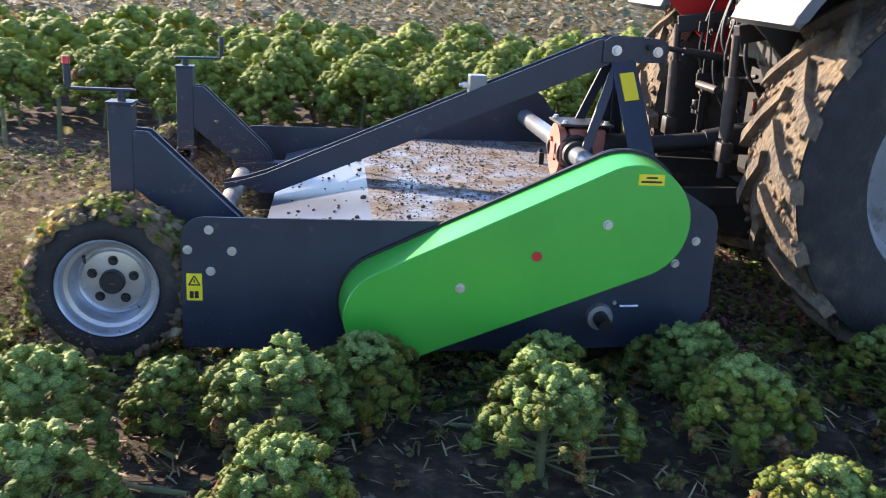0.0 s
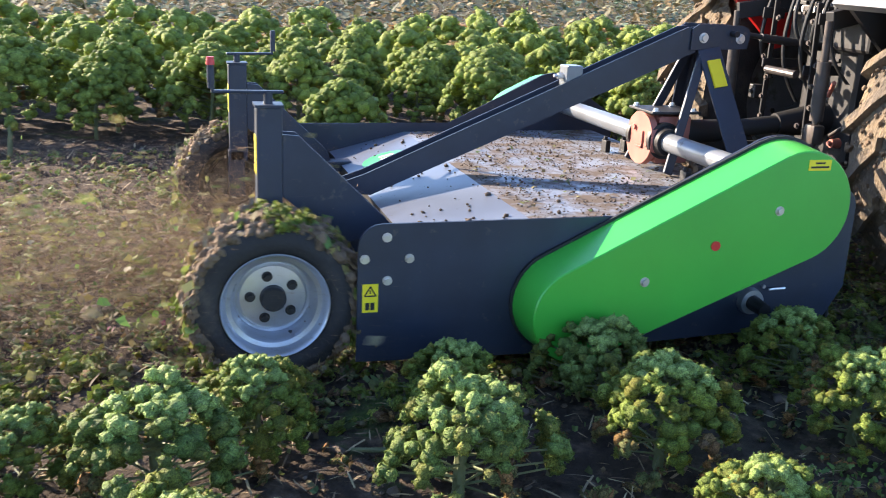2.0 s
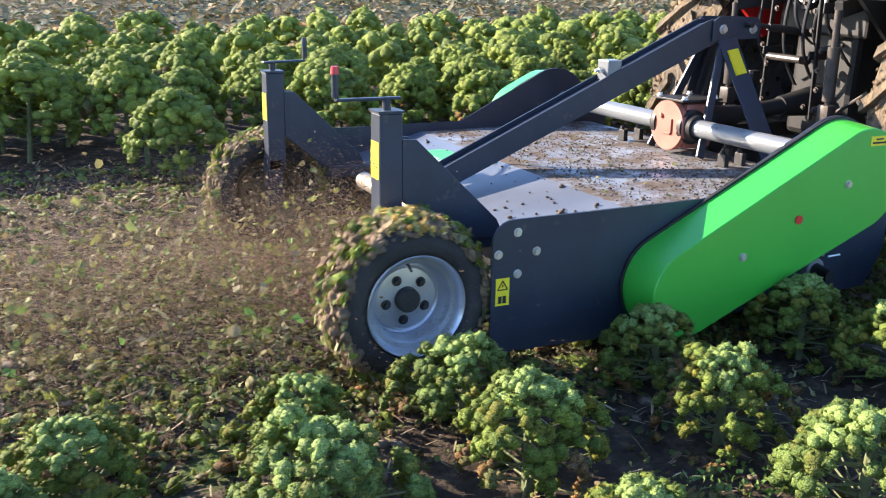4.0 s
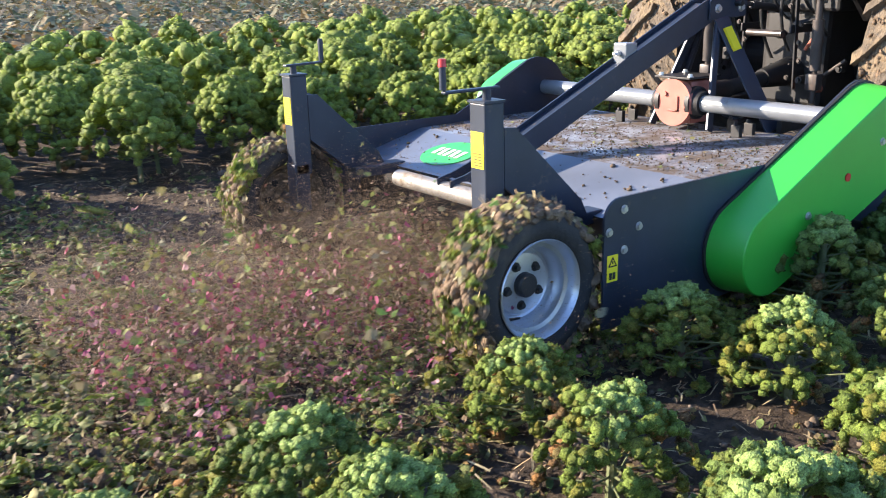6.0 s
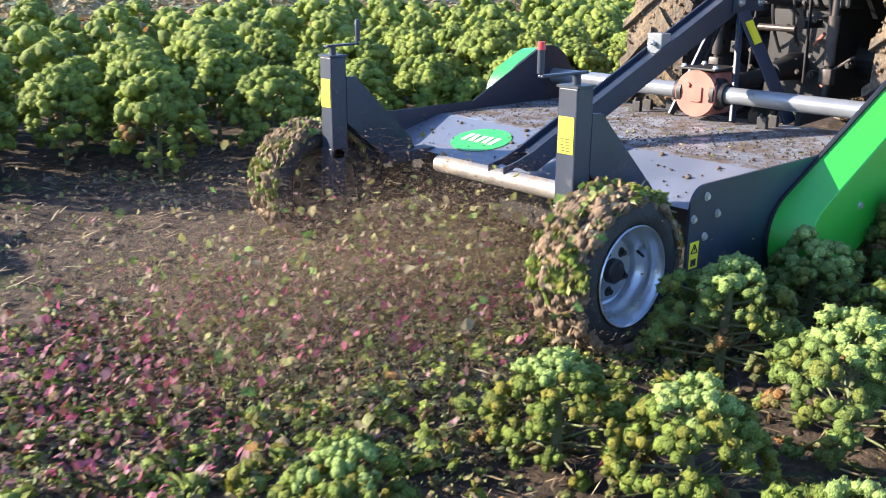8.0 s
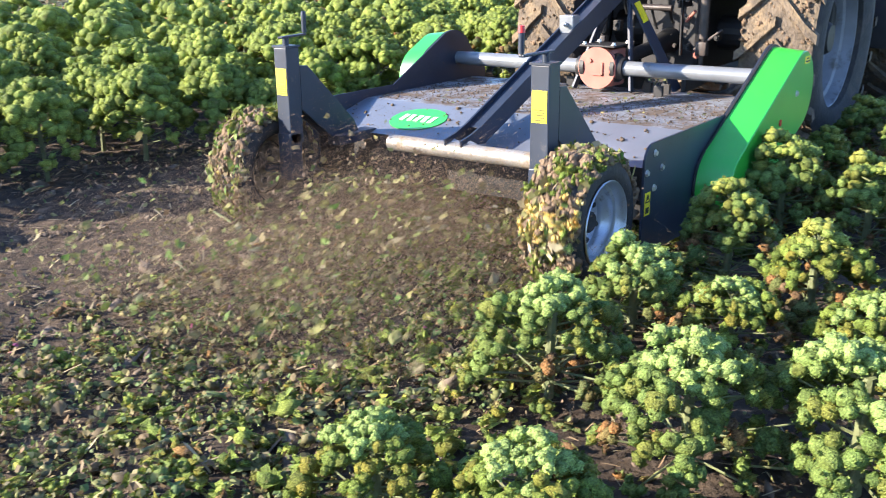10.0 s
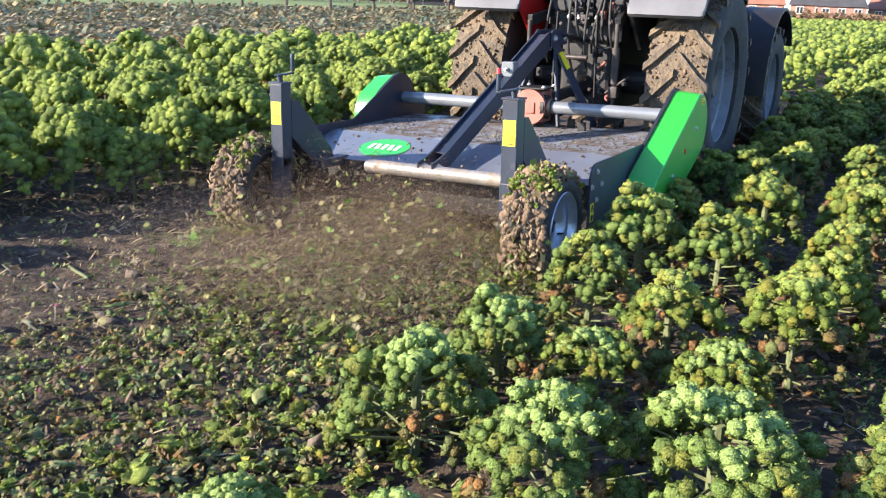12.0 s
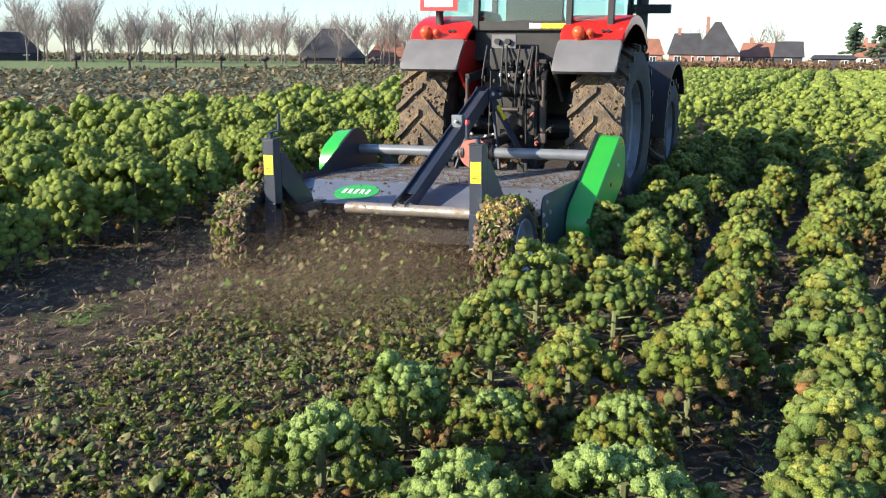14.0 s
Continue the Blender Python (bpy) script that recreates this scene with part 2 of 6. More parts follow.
    tile_roof=material("red_tile_roof", (0.28, 0.12, 0.075), 0.8, vary=0.2, scale=0.7, bump=0.4, bump_scale=3),
    brick=material("brick_wall", (0.3, 0.16, 0.12), 0.85, vary=0.2, scale=1.2),
    timber=material("dark_timber", (0.05, 0.045, 0.05), 0.8, vary=0.2, scale=1.2),
    window_glass=material("window_glass", (0.03, 0.035, 0.04), 0.1),
    hedge=material("winter_hedge", None, 0.9, vary=0.3, scale=1, island=True, spread=[(0.16, 0.1, 0.06), (0.22, 0.13, 0.07), (0.12, 0.09, 0.06)]),
)


def glass_material():
    m = bpy.data.materials.new("cab_glass")
    m.use_nodes = True
    N, L = m.node_tree.nodes, m.node_tree.links
    tr, gl, mix = N.new("ShaderNodeBsdfTransparent"), N.new("ShaderNodeBsdfGlossy"), N.new("ShaderNodeMixShader")
    tr.inputs[0].default_value = (0.8, 0.9, 0.88, 1)
    gl.inputs["Roughness"].default_value = 0.03
    mix.inputs[0].default_value = 0.05
    L.new(tr.outputs[0], mix.inputs[1])
    L.new(gl.outputs[0], mix.inputs[2])
    L.new(mix.outputs[0], N["Material Output"].inputs["Surface"])
    return m


M["glass"] = glass_material()


def ground_material():
    m = bpy.data.materials.new("field_ground")
    m.use_nodes = True
    N, L = m.node_tree.nodes, m.node_tree.links
    bsdf = N["Principled BSDF"]
    bsdf.inputs["Roughness"].default_value = 0.95
    bsdf.inputs["Specular IOR Level"].default_value = 0.2
    co = N.new("ShaderNodeTexCoord")
    sep = N.new("ShaderNodeSeparateXYZ")
    L.new(co.outputs["Object"], sep.inputs[0])

    def noise_node(scale, detail=8):
        n = N.new("ShaderNodeTexNoise")
        n.inputs["Scale"].default_value, n.inputs["Detail"].default_value = scale, detail
        n.inputs["Roughness"].default_value = 0.65
        L.new(co.outputs["Object"], n.inputs["Vector"])
        return n.outputs[0]

    def ramp_node(src, stops):
        r = N.new("ShaderNodeValToRGB")
        while len(r.color_ramp.elements) < len(stops):
            r.color_ramp.elements.new(0.5)
        for e, (p, c) in zip(r.color_ramp.elements, stops):
            e.position, e.color = p, (*c, 1)
        L.new(src, r.inputs[0])
        return r.outputs[0]

    def mix(f, a, b):
        x = N.new("ShaderNodeMix")
        x.data_type = "RGBA"
        L.new(f, x.inputs["Factor"])
        L.new(a, x.inputs["A"])
        L.new(b, x.inputs["B"])
        return x.outputs["Result"]

    def above(src, lo, hi):
        r = N.new("ShaderNodeMapRange")
        r.inputs["From Min"].default_value, r.inputs["From Max"].default_value = lo, hi
        L.new(src, r.inputs["Value"])
        return r.outputs[0]

    soil = ramp_node(noise_node(9), [(0.3, (0.038, 0.029, 0.022)), (0.52, (0.068, 0.051, 0.038)), (0.69, (0.17, 0.123, 0.084))])
    weed = ramp_node(noise_node(30), [(0.3, (0.04, 0.08, 0.02)), (0.7, (0.1, 0.16, 0.04))])
    grass = ramp_node(noise_node(0.8), [(0.3, (0.12, 0.18, 0.06)), (0.7, (0.2, 0.23, 0.1))])
    fallow = ramp_node(noise_node(2.5), [(0.3, (0.03, 0.03, 0.018)), (0.5, (0.07, 0.055, 0.03)), (0.7, (0.05, 0.075, 0.035))])
    c = mix(above(noise_node(1.3), 0.6, 0.7), soil, weed)
    c = mix(above(sep.outputs["Y"], 11.5, 12.0), c, fallow)
    c = mix(above(sep.outputs["Y"], 61, 62), c, grass)
    c = mix(above(sep.outputs["X"], 118, 122), c, grass)
    L.new(c, bsdf.inputs["Base Color"])
    b = N.new("ShaderNodeBump")
    b.inputs["Strength"].default_value, b.inputs["Distance"].default_value = 1.0, 0.03
    L.new(noise_node(35), b.inputs["Height"])
    L.new(b.outputs[0], bsdf.inputs["Normal"])
    return m


M["ground"] = ground_material()


# ---- mesh helpers ----
def mesh_from(name, verts, faces, mat, smooth=False):
    me = bpy.data.meshes.new(name)
    me.from_pydata(verts, [], faces)
    me.materials.append(mat)
    if smooth:
        me.polygons.foreach_set("use_smooth", [True] * len(me.polygons))
    me.update()
    return me


def part(name, bm, mat, parent, label="", smooth=False):
    """Links a bmesh as one mesh object under a thing or a part."""
    bmesh.ops.recalc_face_normals(bm, faces=bm.faces)
    me = bpy.data.meshes.new(name)
    bm.to_mesh(me)
    bm.free()
    me.materials.append(mat)
    if smooth:
        me.set_sharp_from_angle(angle=radians(38))
        me.polygons.foreach_set("use_smooth", [True] * len(me.polygons))
        me.set_sharp_from_angle(angle=radians(38))
    ob = new(name, me)
    ob.parent = parent
    return tagged(ob, label) if label else ob


def thing(name, label, category, group="", kind="", at=None):
    ob = new(name)
    if at is not None:
        ob.matrix_basis = at
    return tagged(ob, label, category, group, kind)


def box(bm, lo, hi, m=None, bevel=0.0):
    lo, hi = Vector(lo), Vector(hi)
    r = bmesh.ops.create_cube(bm, size=1.0, matrix=(m or Matrix()) @ Matrix.Translation((lo + hi) / 2) @ Matrix.Diagonal((*(hi - lo), 1)))
    if bevel:
        edges = list({e for v in r["verts"] for e in v.link_edges})
        bmesh.ops.bevel(bm, geom=edges, offset=bevel, segments=2, affect="EDGES", profile=0.5)


def rod(bm, a, b, r0, r1=None, seg=16, caps=True):
    a, b = Vector(a), Vector(b)
    d = b - a
    m = Matrix.Translation((a + b) / 2) @ d.to_track_quat("Z", "Y").to_matrix().to_4x4()
    bmesh.ops.create_cone(bm, cap_ends=caps, segments=seg, radius1=r0, radius2=r0 if r1 is None else r1, depth=d.length, matrix=m)


def beam(bm, a, b, w, h, bevel=0.004):
    """A square bar from a to b, w wide across y and h high."""
    a, b = Vector(a), Vector(b)
    d = b - a
    x = d.normalized()
    y = Vector((0, 1, 0)) if abs(x.y) < 0.9 else Vector((1, 0, 0))
    z = x.cross(y).normalized()
    y = z.cross(x)
    m = Matrix((x, y, z)).transposed().to_4x4()
    m.translation = (a + b) / 2
    box(bm, (-d.length / 2, -w / 2, -h / 2), (d.length / 2, w / 2, h / 2), m, bevel)


def prism(bm, outline, y0, y1, bevel=0.0):
    """A plate: an outline of (x, z) from y0 to y1."""
    v0 = [bm.verts.new((x, y0, z)) for x, z in outline]
    v1 = [bm.verts.new((x, y1, z)) for x, z in outline]
    n = len(outline)
    f = [bm.faces.new(v0), bm.faces.new(v1[::-1])]
    for i in range(n):
        f.append(bm.faces.new((v0[i], v1[i], v1[(i + 1) % n], v0[(i + 1) % n])))
    if bevel:
        edges = [e for face in f[:2] for e in face.edges]
        bmesh.ops.bevel(bm, geom=edges, offset=bevel, segments=2, affect="EDGES", profile=0.5)


def lathe(bm, profile, seg=40, closed=False, m=None):
    """Turns a profile of (radius, y) about the y axis."""
    rings = []
    for k in range(seg):
        a = 2 * math.pi * k / seg
        rings.append([bm.verts.new((r * math.cos(a), y, r * math.sin(a))) for r, y in profile])
    n = len(profile)
    for k in range(seg):
        p, q = rings[k], rings[(k + 1) % seg]
        for i in range(n if closed else n - 1):
            j = (i + 1) % n
            bm.faces.new((p[i], q[i], q[j], p[j]))
    if m:
        bmesh.ops.transform(bm, matrix=m, verts=[v for r in rings for v in r])


def hexbolt(bm, p, r=0.014, h=0.012, axis="y", sign=-1):
    p = Vector(p)
    d = Vector((0, sign * h, 0)) if axis == "y" else Vector((sign * h, 0, 0)) if axis == "x" else Vector((0, 0, h))
    rod(bm, p, p + d * 0.25, r * 1.35, seg=14)
    rod(bm, p + d * 0.2, p + d, r, r * 0.92, seg=6)


def arc(cx, cz, r, a0, a1, n):
    return [(cx + r * math.cos(radians(a0 + (a1 - a0) * i / n)), cz + r * math.sin(radians(a0 + (a1 - a0) * i / n))) for i in range(n + 1)]


# ---- lumps: leaf clumps, clods and chips, joined ----
def ball(sub):
    bm = bmesh.new()
    bmesh.ops.create_icosphere(bm, subdivisions=sub, radius=1.0)
    v = np.array([x.co[:] for x in bm.verts])
    f = np.array([[x.index for x in face.verts] for face in bm.faces])
    bm.free()
    return v, f


def curled(sub, seed, rough=0.3, freq=3.2, frill=0.0):
    v, f = ball(sub)
    out = v.copy()
    r = np.random.default_rng(seed + 900)
    for i, p in enumerate(v):
        q = Vector(p) * freq + Vector((seed * 7.3, seed * 3.1, -seed * 5.7))
        k = noise.noise(q) * rough + abs(noise.noise(q * 2.3)) * rough * 0.9 - noise.noise(q * 0.5) * 0.2
        out[i] = p * (1 + k + frill * r.uniform(-1, 1))
    return out, f


def frilled(sub, seed, fins, fin=0.2, rough=0.3):
    """A curled leaf clump: a lumpy core set with small ruffled leaf edges."""
    v, f = curled(sub, seed, rough, 2.4, 0.06)
    r = np.random.default_rng(seed + 77)
    V, F, n = [v * 0.88], [f], len(v)
    for k in range(fins):
        p = r.normal(size=3)
        p[2] += 0.3
        p /= np.linalg.norm(p)
        t = np.cross(p, r.normal(size=3))
        t /= np.linalg.norm(t)
        w, h = fin * r.uniform(0.6, 1.2), fin * r.uniform(0.5, 1.1)
        side = np.cross(p, t) * fin * r.uniform(-1, 1)
        # the core's own radius below the fin
        q = p * np.interp((v @ p).max(), (0.5, 1.6), (0.45, 1.5))
        V.append(np.array([q * 0.85 - t * w, q * 0.85 + t * w, q + p * h - t * w * 1.2 + side, q + p * h * r.uniform(0.6, 1.3) + t * w * 1.15 - side]))
        F.append(np.array([[0, 1, 3], [0, 3, 2]]) + n)
        n += 4
    return np.concatenate(V), np.concatenate(F)


def leaf_head(sub, seed, fins, fin, lobes=0.3):
    """A leaf tip curled into a round head: a few soft lobes with deep folds between them and a finely frilled skin."""
    v, f = ball(sub)
    r = np.random.default_rng(seed + 300)
    axes = r.normal(size=(11, 3))
    axes /= np.linalg.norm(axes, axis=1)[:, None]
    near = np.sort(v @ axes.T, axis=1)
    k = 1 + lobes * (near[:, -1] - 0.8) + 0.35 * lobes * np.minimum(near[:, -1] - near[:, -2], 0.35) + r.normal(0, 0.035, len(v))
    v = v * k[:, None] * np.exp(r.normal(0, 0.1, 3))
    V, F, n = [v], [f], len(v)
    for p in v[r.integers(len(v), size=fins)]:
        d = p / np.linalg.norm(p)
        t = np.cross(d, r.normal(size=3))
        t /= np.linalg.norm(t)
        w, h = fin * r.uniform(0.6, 1.2), fin * r.uniform(0.4, 1.0)
        side = np.cross(d, t) * fin * r.uniform(-0.8, 0.8)
        V.append(np.array([p * 0.96 - t * w, p * 0.96 + t * w, p + d * h - t * w + side, p + d * h * r.uniform(0.5, 1.2) + t * w - side]))
        F.append(np.array([[0, 1, 3], [0, 3, 2]]) + n)
        n += 4
    return np.concatenate(V), np.concatenate(F)


CURLS = {3: [leaf_head(1, s + 10, 40, 0.18, 0.6) for s in range(14)],
         2: [leaf_head(1, s + 30, 26, 0.19, 0.5) for s in range(14)],
         4: [leaf_head(1, s + 40, 16, 0.18, 0.5) for s in range(14)],
         5: [frilled(1, s + 60, 9, 0.5, 0.5) for s in range(12)],
         1: [leaf_head(1, s + 50, 4, 0.25, 0.6) for s in range(12)],
         0: [curled(1, s + 70, 0.3, 2.5, 0.25) for s in range(12)],
         -1: [curled(2, s + 90, 0.3, 2.5, 0.2) for s in range(12)]}


def spin(rng):
    q = rng.normal(size=4)
    q /= np.linalg.norm(q)
    w, x, y, z = q
    return np.array([[1 - 2 * (y * y + z * z), 2 * (x * y - z * w), 2 * (x * z + y * w)],
                     [2 * (x * y + z * w), 1 - 2 * (x * x + z * z), 2 * (y * z - x * w)],
                     [2 * (x * z - y * w), 2 * (y * z + x * w), 1 - 2 * (x * x + y * y)]])


def lumps_mesh(name, spots, sub, mat, rng, flat=0.8, smooth=True, stretch=0.0):
    """Many curled lumps in one mesh. spots: rows of x, y, z, radius."""
    V, F, n = [], [], 0
    for x, y, z, r in spots:
        v, f = CURLS[sub][rng.integers(len(CURLS[sub]))]
        if stretch:
            v = v * np.exp(rng.normal(0, stretch, 3))
        w = v @ spin(rng).T * r
        w[:, 2] *= flat
        V.append(w + (x, y, z))
        F.append(f + n)
        n += len(v)
    V, F = np.concatenate(V), np.concatenate(F)
    me = bpy.data.meshes.new(name)
    me.vertices.add(len(V))
    me.vertices.foreach_set("co", V.astype(np.float32).ravel())
    me.loops.add(F.size)
    me.loops.foreach_set("vertex_index", F.astype(np.int32).ravel())
    me.polygons.add(len(F))
    me.polygons.foreach_set("loop_start", np.arange(0, F.size, 3, dtype=np.int32))
    me.polygons.foreach_set("loop_total", np.full(len(F), 3, dtype=np.int32))
    if smooth:
        me.polygons.foreach_set("use_smooth", np.ones(len(F), dtype=bool))
    me.materials.append(mat)
    me.update(calc_edges=True)
    return me


def crumpled_leaf(seed, nu, nv, crisp=1.0):
    """One frilled leaf along +x: a bare stem end, then a blade with crumpled, curling margins. Unit length."""
    off = Vector((seed * 5.3, -seed * 2.7, seed * 8.1))
    V = []
    for i in range(nu):
        u = i / (nu - 1)
        half = 0.34 * math.sin(math.pi * (0.06 + 0.86 * u)) ** 0.8 * (0.35 + 0.65 * min(1.0, u * 2.2))
        for j in range(nv):
            v = 2 * j / (nv - 1) - 1
            x = 0.12 + 0.9 * u
            p = Vector((x, v * half * 1.15, 0.34 * u - 0.5 * u * u - 0.55 * half * v * v))
            q = p * 5.5 + off
            e = (0.35 + 0.65 * abs(v) ** 0.7) * min(1.0, 0.3 + u * 1.5) * crisp
            n1, n2 = noise.noise(q), noise.noise(q * 2.6)
            w = noise.noise_vector(q * 1.7)
            p.z += e * (0.24 * (abs(n1) - 0.2) + 0.12 * abs(n2))
            p += e * 0.1 * w + e * 0.045 * noise.noise_vector(q * 4.1)
            V.append(p[:])
    F = [(i * nv + j, (i + 1) * nv + j, (i + 1) * nv + j + 1, i * nv + j + 1) for i in range(nu - 1) for j in range(nv - 1)]
    return np.array(V), np.array(F)


LEAVES = {"scrap": [crumpled_leaf(s + 60, 5, 6, 1.5) for s in range(12)]}


def leaves_mesh(name, rows, kind, mat, rng):
    """Many leaves in one mesh. rows: x, y, z, turn, tilt up, roll (radians), length."""
    V, F, n = [], [], 0
    for x, y, z, turn, tilt, roll, size in rows:
        v, f = LEAVES[kind][rng.integers(len(LEAVES[kind]))]
        v = v * (size, size * rng.uniform(0.85, 1.2), size)
        c, s = math.cos(roll), math.sin(roll)
        v = v @ np.array([[1, 0, 0], [0, c, s], [0, -s, c]])
        c, s = math.cos(tilt), math.sin(tilt)
        v = v @ np.array([[c, 0, s], [0, 1, 0], [-s, 0, c]])
        c, s = math.cos(turn), math.sin(turn)
        v = v @ np.array([[c, s, 0], [-s, c, 0], [0, 0, 1]])
        V.append(v + (x, y, z))
        F.append(f + n)
        n += len(v)
    V, F = np.concatenate(V), np.concatenate(F)
    me = bpy.data.meshes.new(name)
    me.vertices.add(len(V))
    me.vertices.foreach_set("co", V.astype(np.float32).ravel())
    me.loops.add(F.size)
    me.loops.foreach_set("vertex_index", F.astype(np.int32).ravel())
    me.polygons.add(len(F))
    me.polygons.foreach_set("loop_start", np.arange(0, F.size, 4, dtype=np.int32))
    me.polygons.foreach_set("loop_total", np.full(len(F), 4, dtype=np.int32))
    me.polygons.foreach_set("use_smooth", np.ones(len(F), dtype=bool))
    me.materials.append(mat)
    me.update(calc_edges=True)
    return me


def flakes_mesh(name, spots, mat, rng, lift=1.0, long=1.0):
    """Many creased leaf scraps in one mesh. spots: rows of x, y, z, size."""
    n = len(spots)
    base = np.array([[-1, -0.6, 0], [0, -0.75, 0.35], [1, -0.45, 0], [-0.9, 0.6, 0.15], [0.1, 0.7, 0.3], [0.85, 0.6, -0.1]])
    V = np.empty((n, 6, 3))
    for i, (x, y, z, r) in enumerate(spots):
        v = base * (1 + rng.normal(0, 0.25, (6, 3)))
        v[:, 0] *= long
        if lift < 1:
            a = rng.uniform(0, 6.28)
            t = rng.normal(0, lift)
            c, s = math.cos(a), math.sin(a)
            w = v.copy()
            w[:, 2] += v[:, 0] * t
            v = np.c_[w[:, 0] * c - w[:, 1] * s, w[:, 0] * s + w[:, 1] * c, w[:, 2]]
        else:
            v = v @ spin(rng).T
        V[i] = v * r + (x, y, z)
    q = np.array([[0, 1, 4, 3], [1, 2, 5, 4]])
    F = (q[None] + 6 * np.arange(n)[:, None, None]).reshape(-1, 4)
    me = bpy.data.meshes.new(name)
    me.from_pydata(V.reshape(-1, 3).tolist(), [], F.tolist())
    me.materials.append(mat)
    me.update()
    return me


def stuff(name, me, label, category):
    return tagged(new(name, me), label, category, kind="stuff")


def specks_mesh(name, P, sizes, mat, rng):
    """Tiny crumbs, a small triangle each."""
    n = len(P)
    V = (P[:, None] + rng.normal(size=(n, 3, 3)) * sizes[:, None, None]).reshape(-1, 3)
    me = bpy.data.meshes.new(name)
    me.from_pydata(V.tolist(), [], np.arange(3 * n).reshape(-1, 3).tolist())
    me.materials.append(mat)
    me.update()
    return me


# ---- ground ----
def bumpy(x, y):
    near = max(0.0, 1 - max(0.0, abs(x - 5) - 14) / 8) * max(0.0, 1 - max(0.0, abs(y - 2) - 9) / 5)
    p = Vector((x, y, 0))
    h = 0.035 * noise.noise(p * 1.7) + 0.03 * noise.noise(p * 4.7) + 0.02 * abs(noise.noise(p * 11))
    return near * h - 0.012


def build_ground():
    xs = np.concatenate([[-900, -300, -100, -40, -20, -10], np.arange(-5, 15, 0.07), [15.5, 17, 20, 25, 35, 50, 80, 120, 200, 400, 1200]])
    ys = np.concatenate([[-900, -300, -100, -40, -20, -10, -6, -4], np.arange(-3, 8, 0.07), [8.5, 9, 10, 12, 14, 17, 22, 30, 45, 61, 70, 100, 160, 300, 1200]])
    verts = [(float(x), float(y), bumpy(x, y)) for x in xs for y in ys]
    n = len(ys)
    faces = [(i * n + j, (i + 1) * n + j, (i + 1) * n + j + 1, i * n + j + 1) for i in range(len(xs) - 1) for j in range(n - 1)]
    tagged(new("ground", mesh_from("ground", verts, faces, M["ground"], True)), "dark loose field soil with weeds and grass beyond", "soil", kind="structure")


build_ground()

# ---- mulcher: a wide flail topper towed behind the tractor ----
WIDE = 2.42
COVER = ((0.735, 0.312, 0.213), (1.68, 0.722, 0.252))


def cover_outline(grow=0.0, short=False):
    (ax, az, ar), (bx, bz, br) = COVER
    if short:
        ax, az, ar = 1.5, 0.644, 0.243
    slope = math.degrees(math.atan2(bz - az, bx - ax))
    return arc(bx, bz, br + grow, slope - 90, slope + 90, 20) + arc(ax, az, ar + grow, slope + 90, slope + 270, 18)


def plate_outline():
    (ax, az, ar), (bx, bz, br) = COVER
    top = arc(-0.02, 0.566, 0.09, 180, 90, 6) + [(0.955, 0.656)]
    hump = arc(bx, bz, br + 0.014, 112, 25, 10)
    return [(-0.112, 0.10)] + top + hump + arc(2.02, 0.66, 0.1, 60, 0, 4) + [(2.125, 0.3), (2.02, 0.12), (0.7, 0.08)]


def sticker(parent, name, lo, hi, marks, label):
    """A yellow label on the near face, with a warning triangle and plain bars."""
    bm = bmesh.new()
    box(bm, lo, hi)
    ob = part(name, bm, M["yellow"], parent, label)
    y = lo[1] - 0.0015
    for x0, z0, x1, z1 in marks:
        bm = bmesh.new()
        box(bm, (x0, y, z0), (x1, lo[1] + 0.001, z1))
        part("print_bar", bm, M["ink"], ob)
    w, cx = hi[0] - lo[0], (lo[0] + hi[0]) / 2
    if hi[2] - lo[2] > 1.4 * w:
        z = hi[2] - 0.16 * w
        bm = bmesh.new()
        for a, b in (((-0.36, -0.62), (0, 0)), ((0, 0), (0.36, -0.62)), ((-0.36, -0.62), (0.36, -0.62))):
            rod(bm, (cx + a[0] * w, y + 0.001, z + a[1] * w), (cx + b[0] * w, y + 0.001, z + b[1] * w), 0.0028, seg=6)
        part("print_triangle", bm, M["ink"], ob)
        bm = bmesh.new()
        rod(bm, (cx, y + 0.001, z - 0.24 * w), (cx, y + 0.001, z - 0.45 * w), 0.0028, seg=6)
        part("print_mark", bm, M["ink"], ob)
    return ob


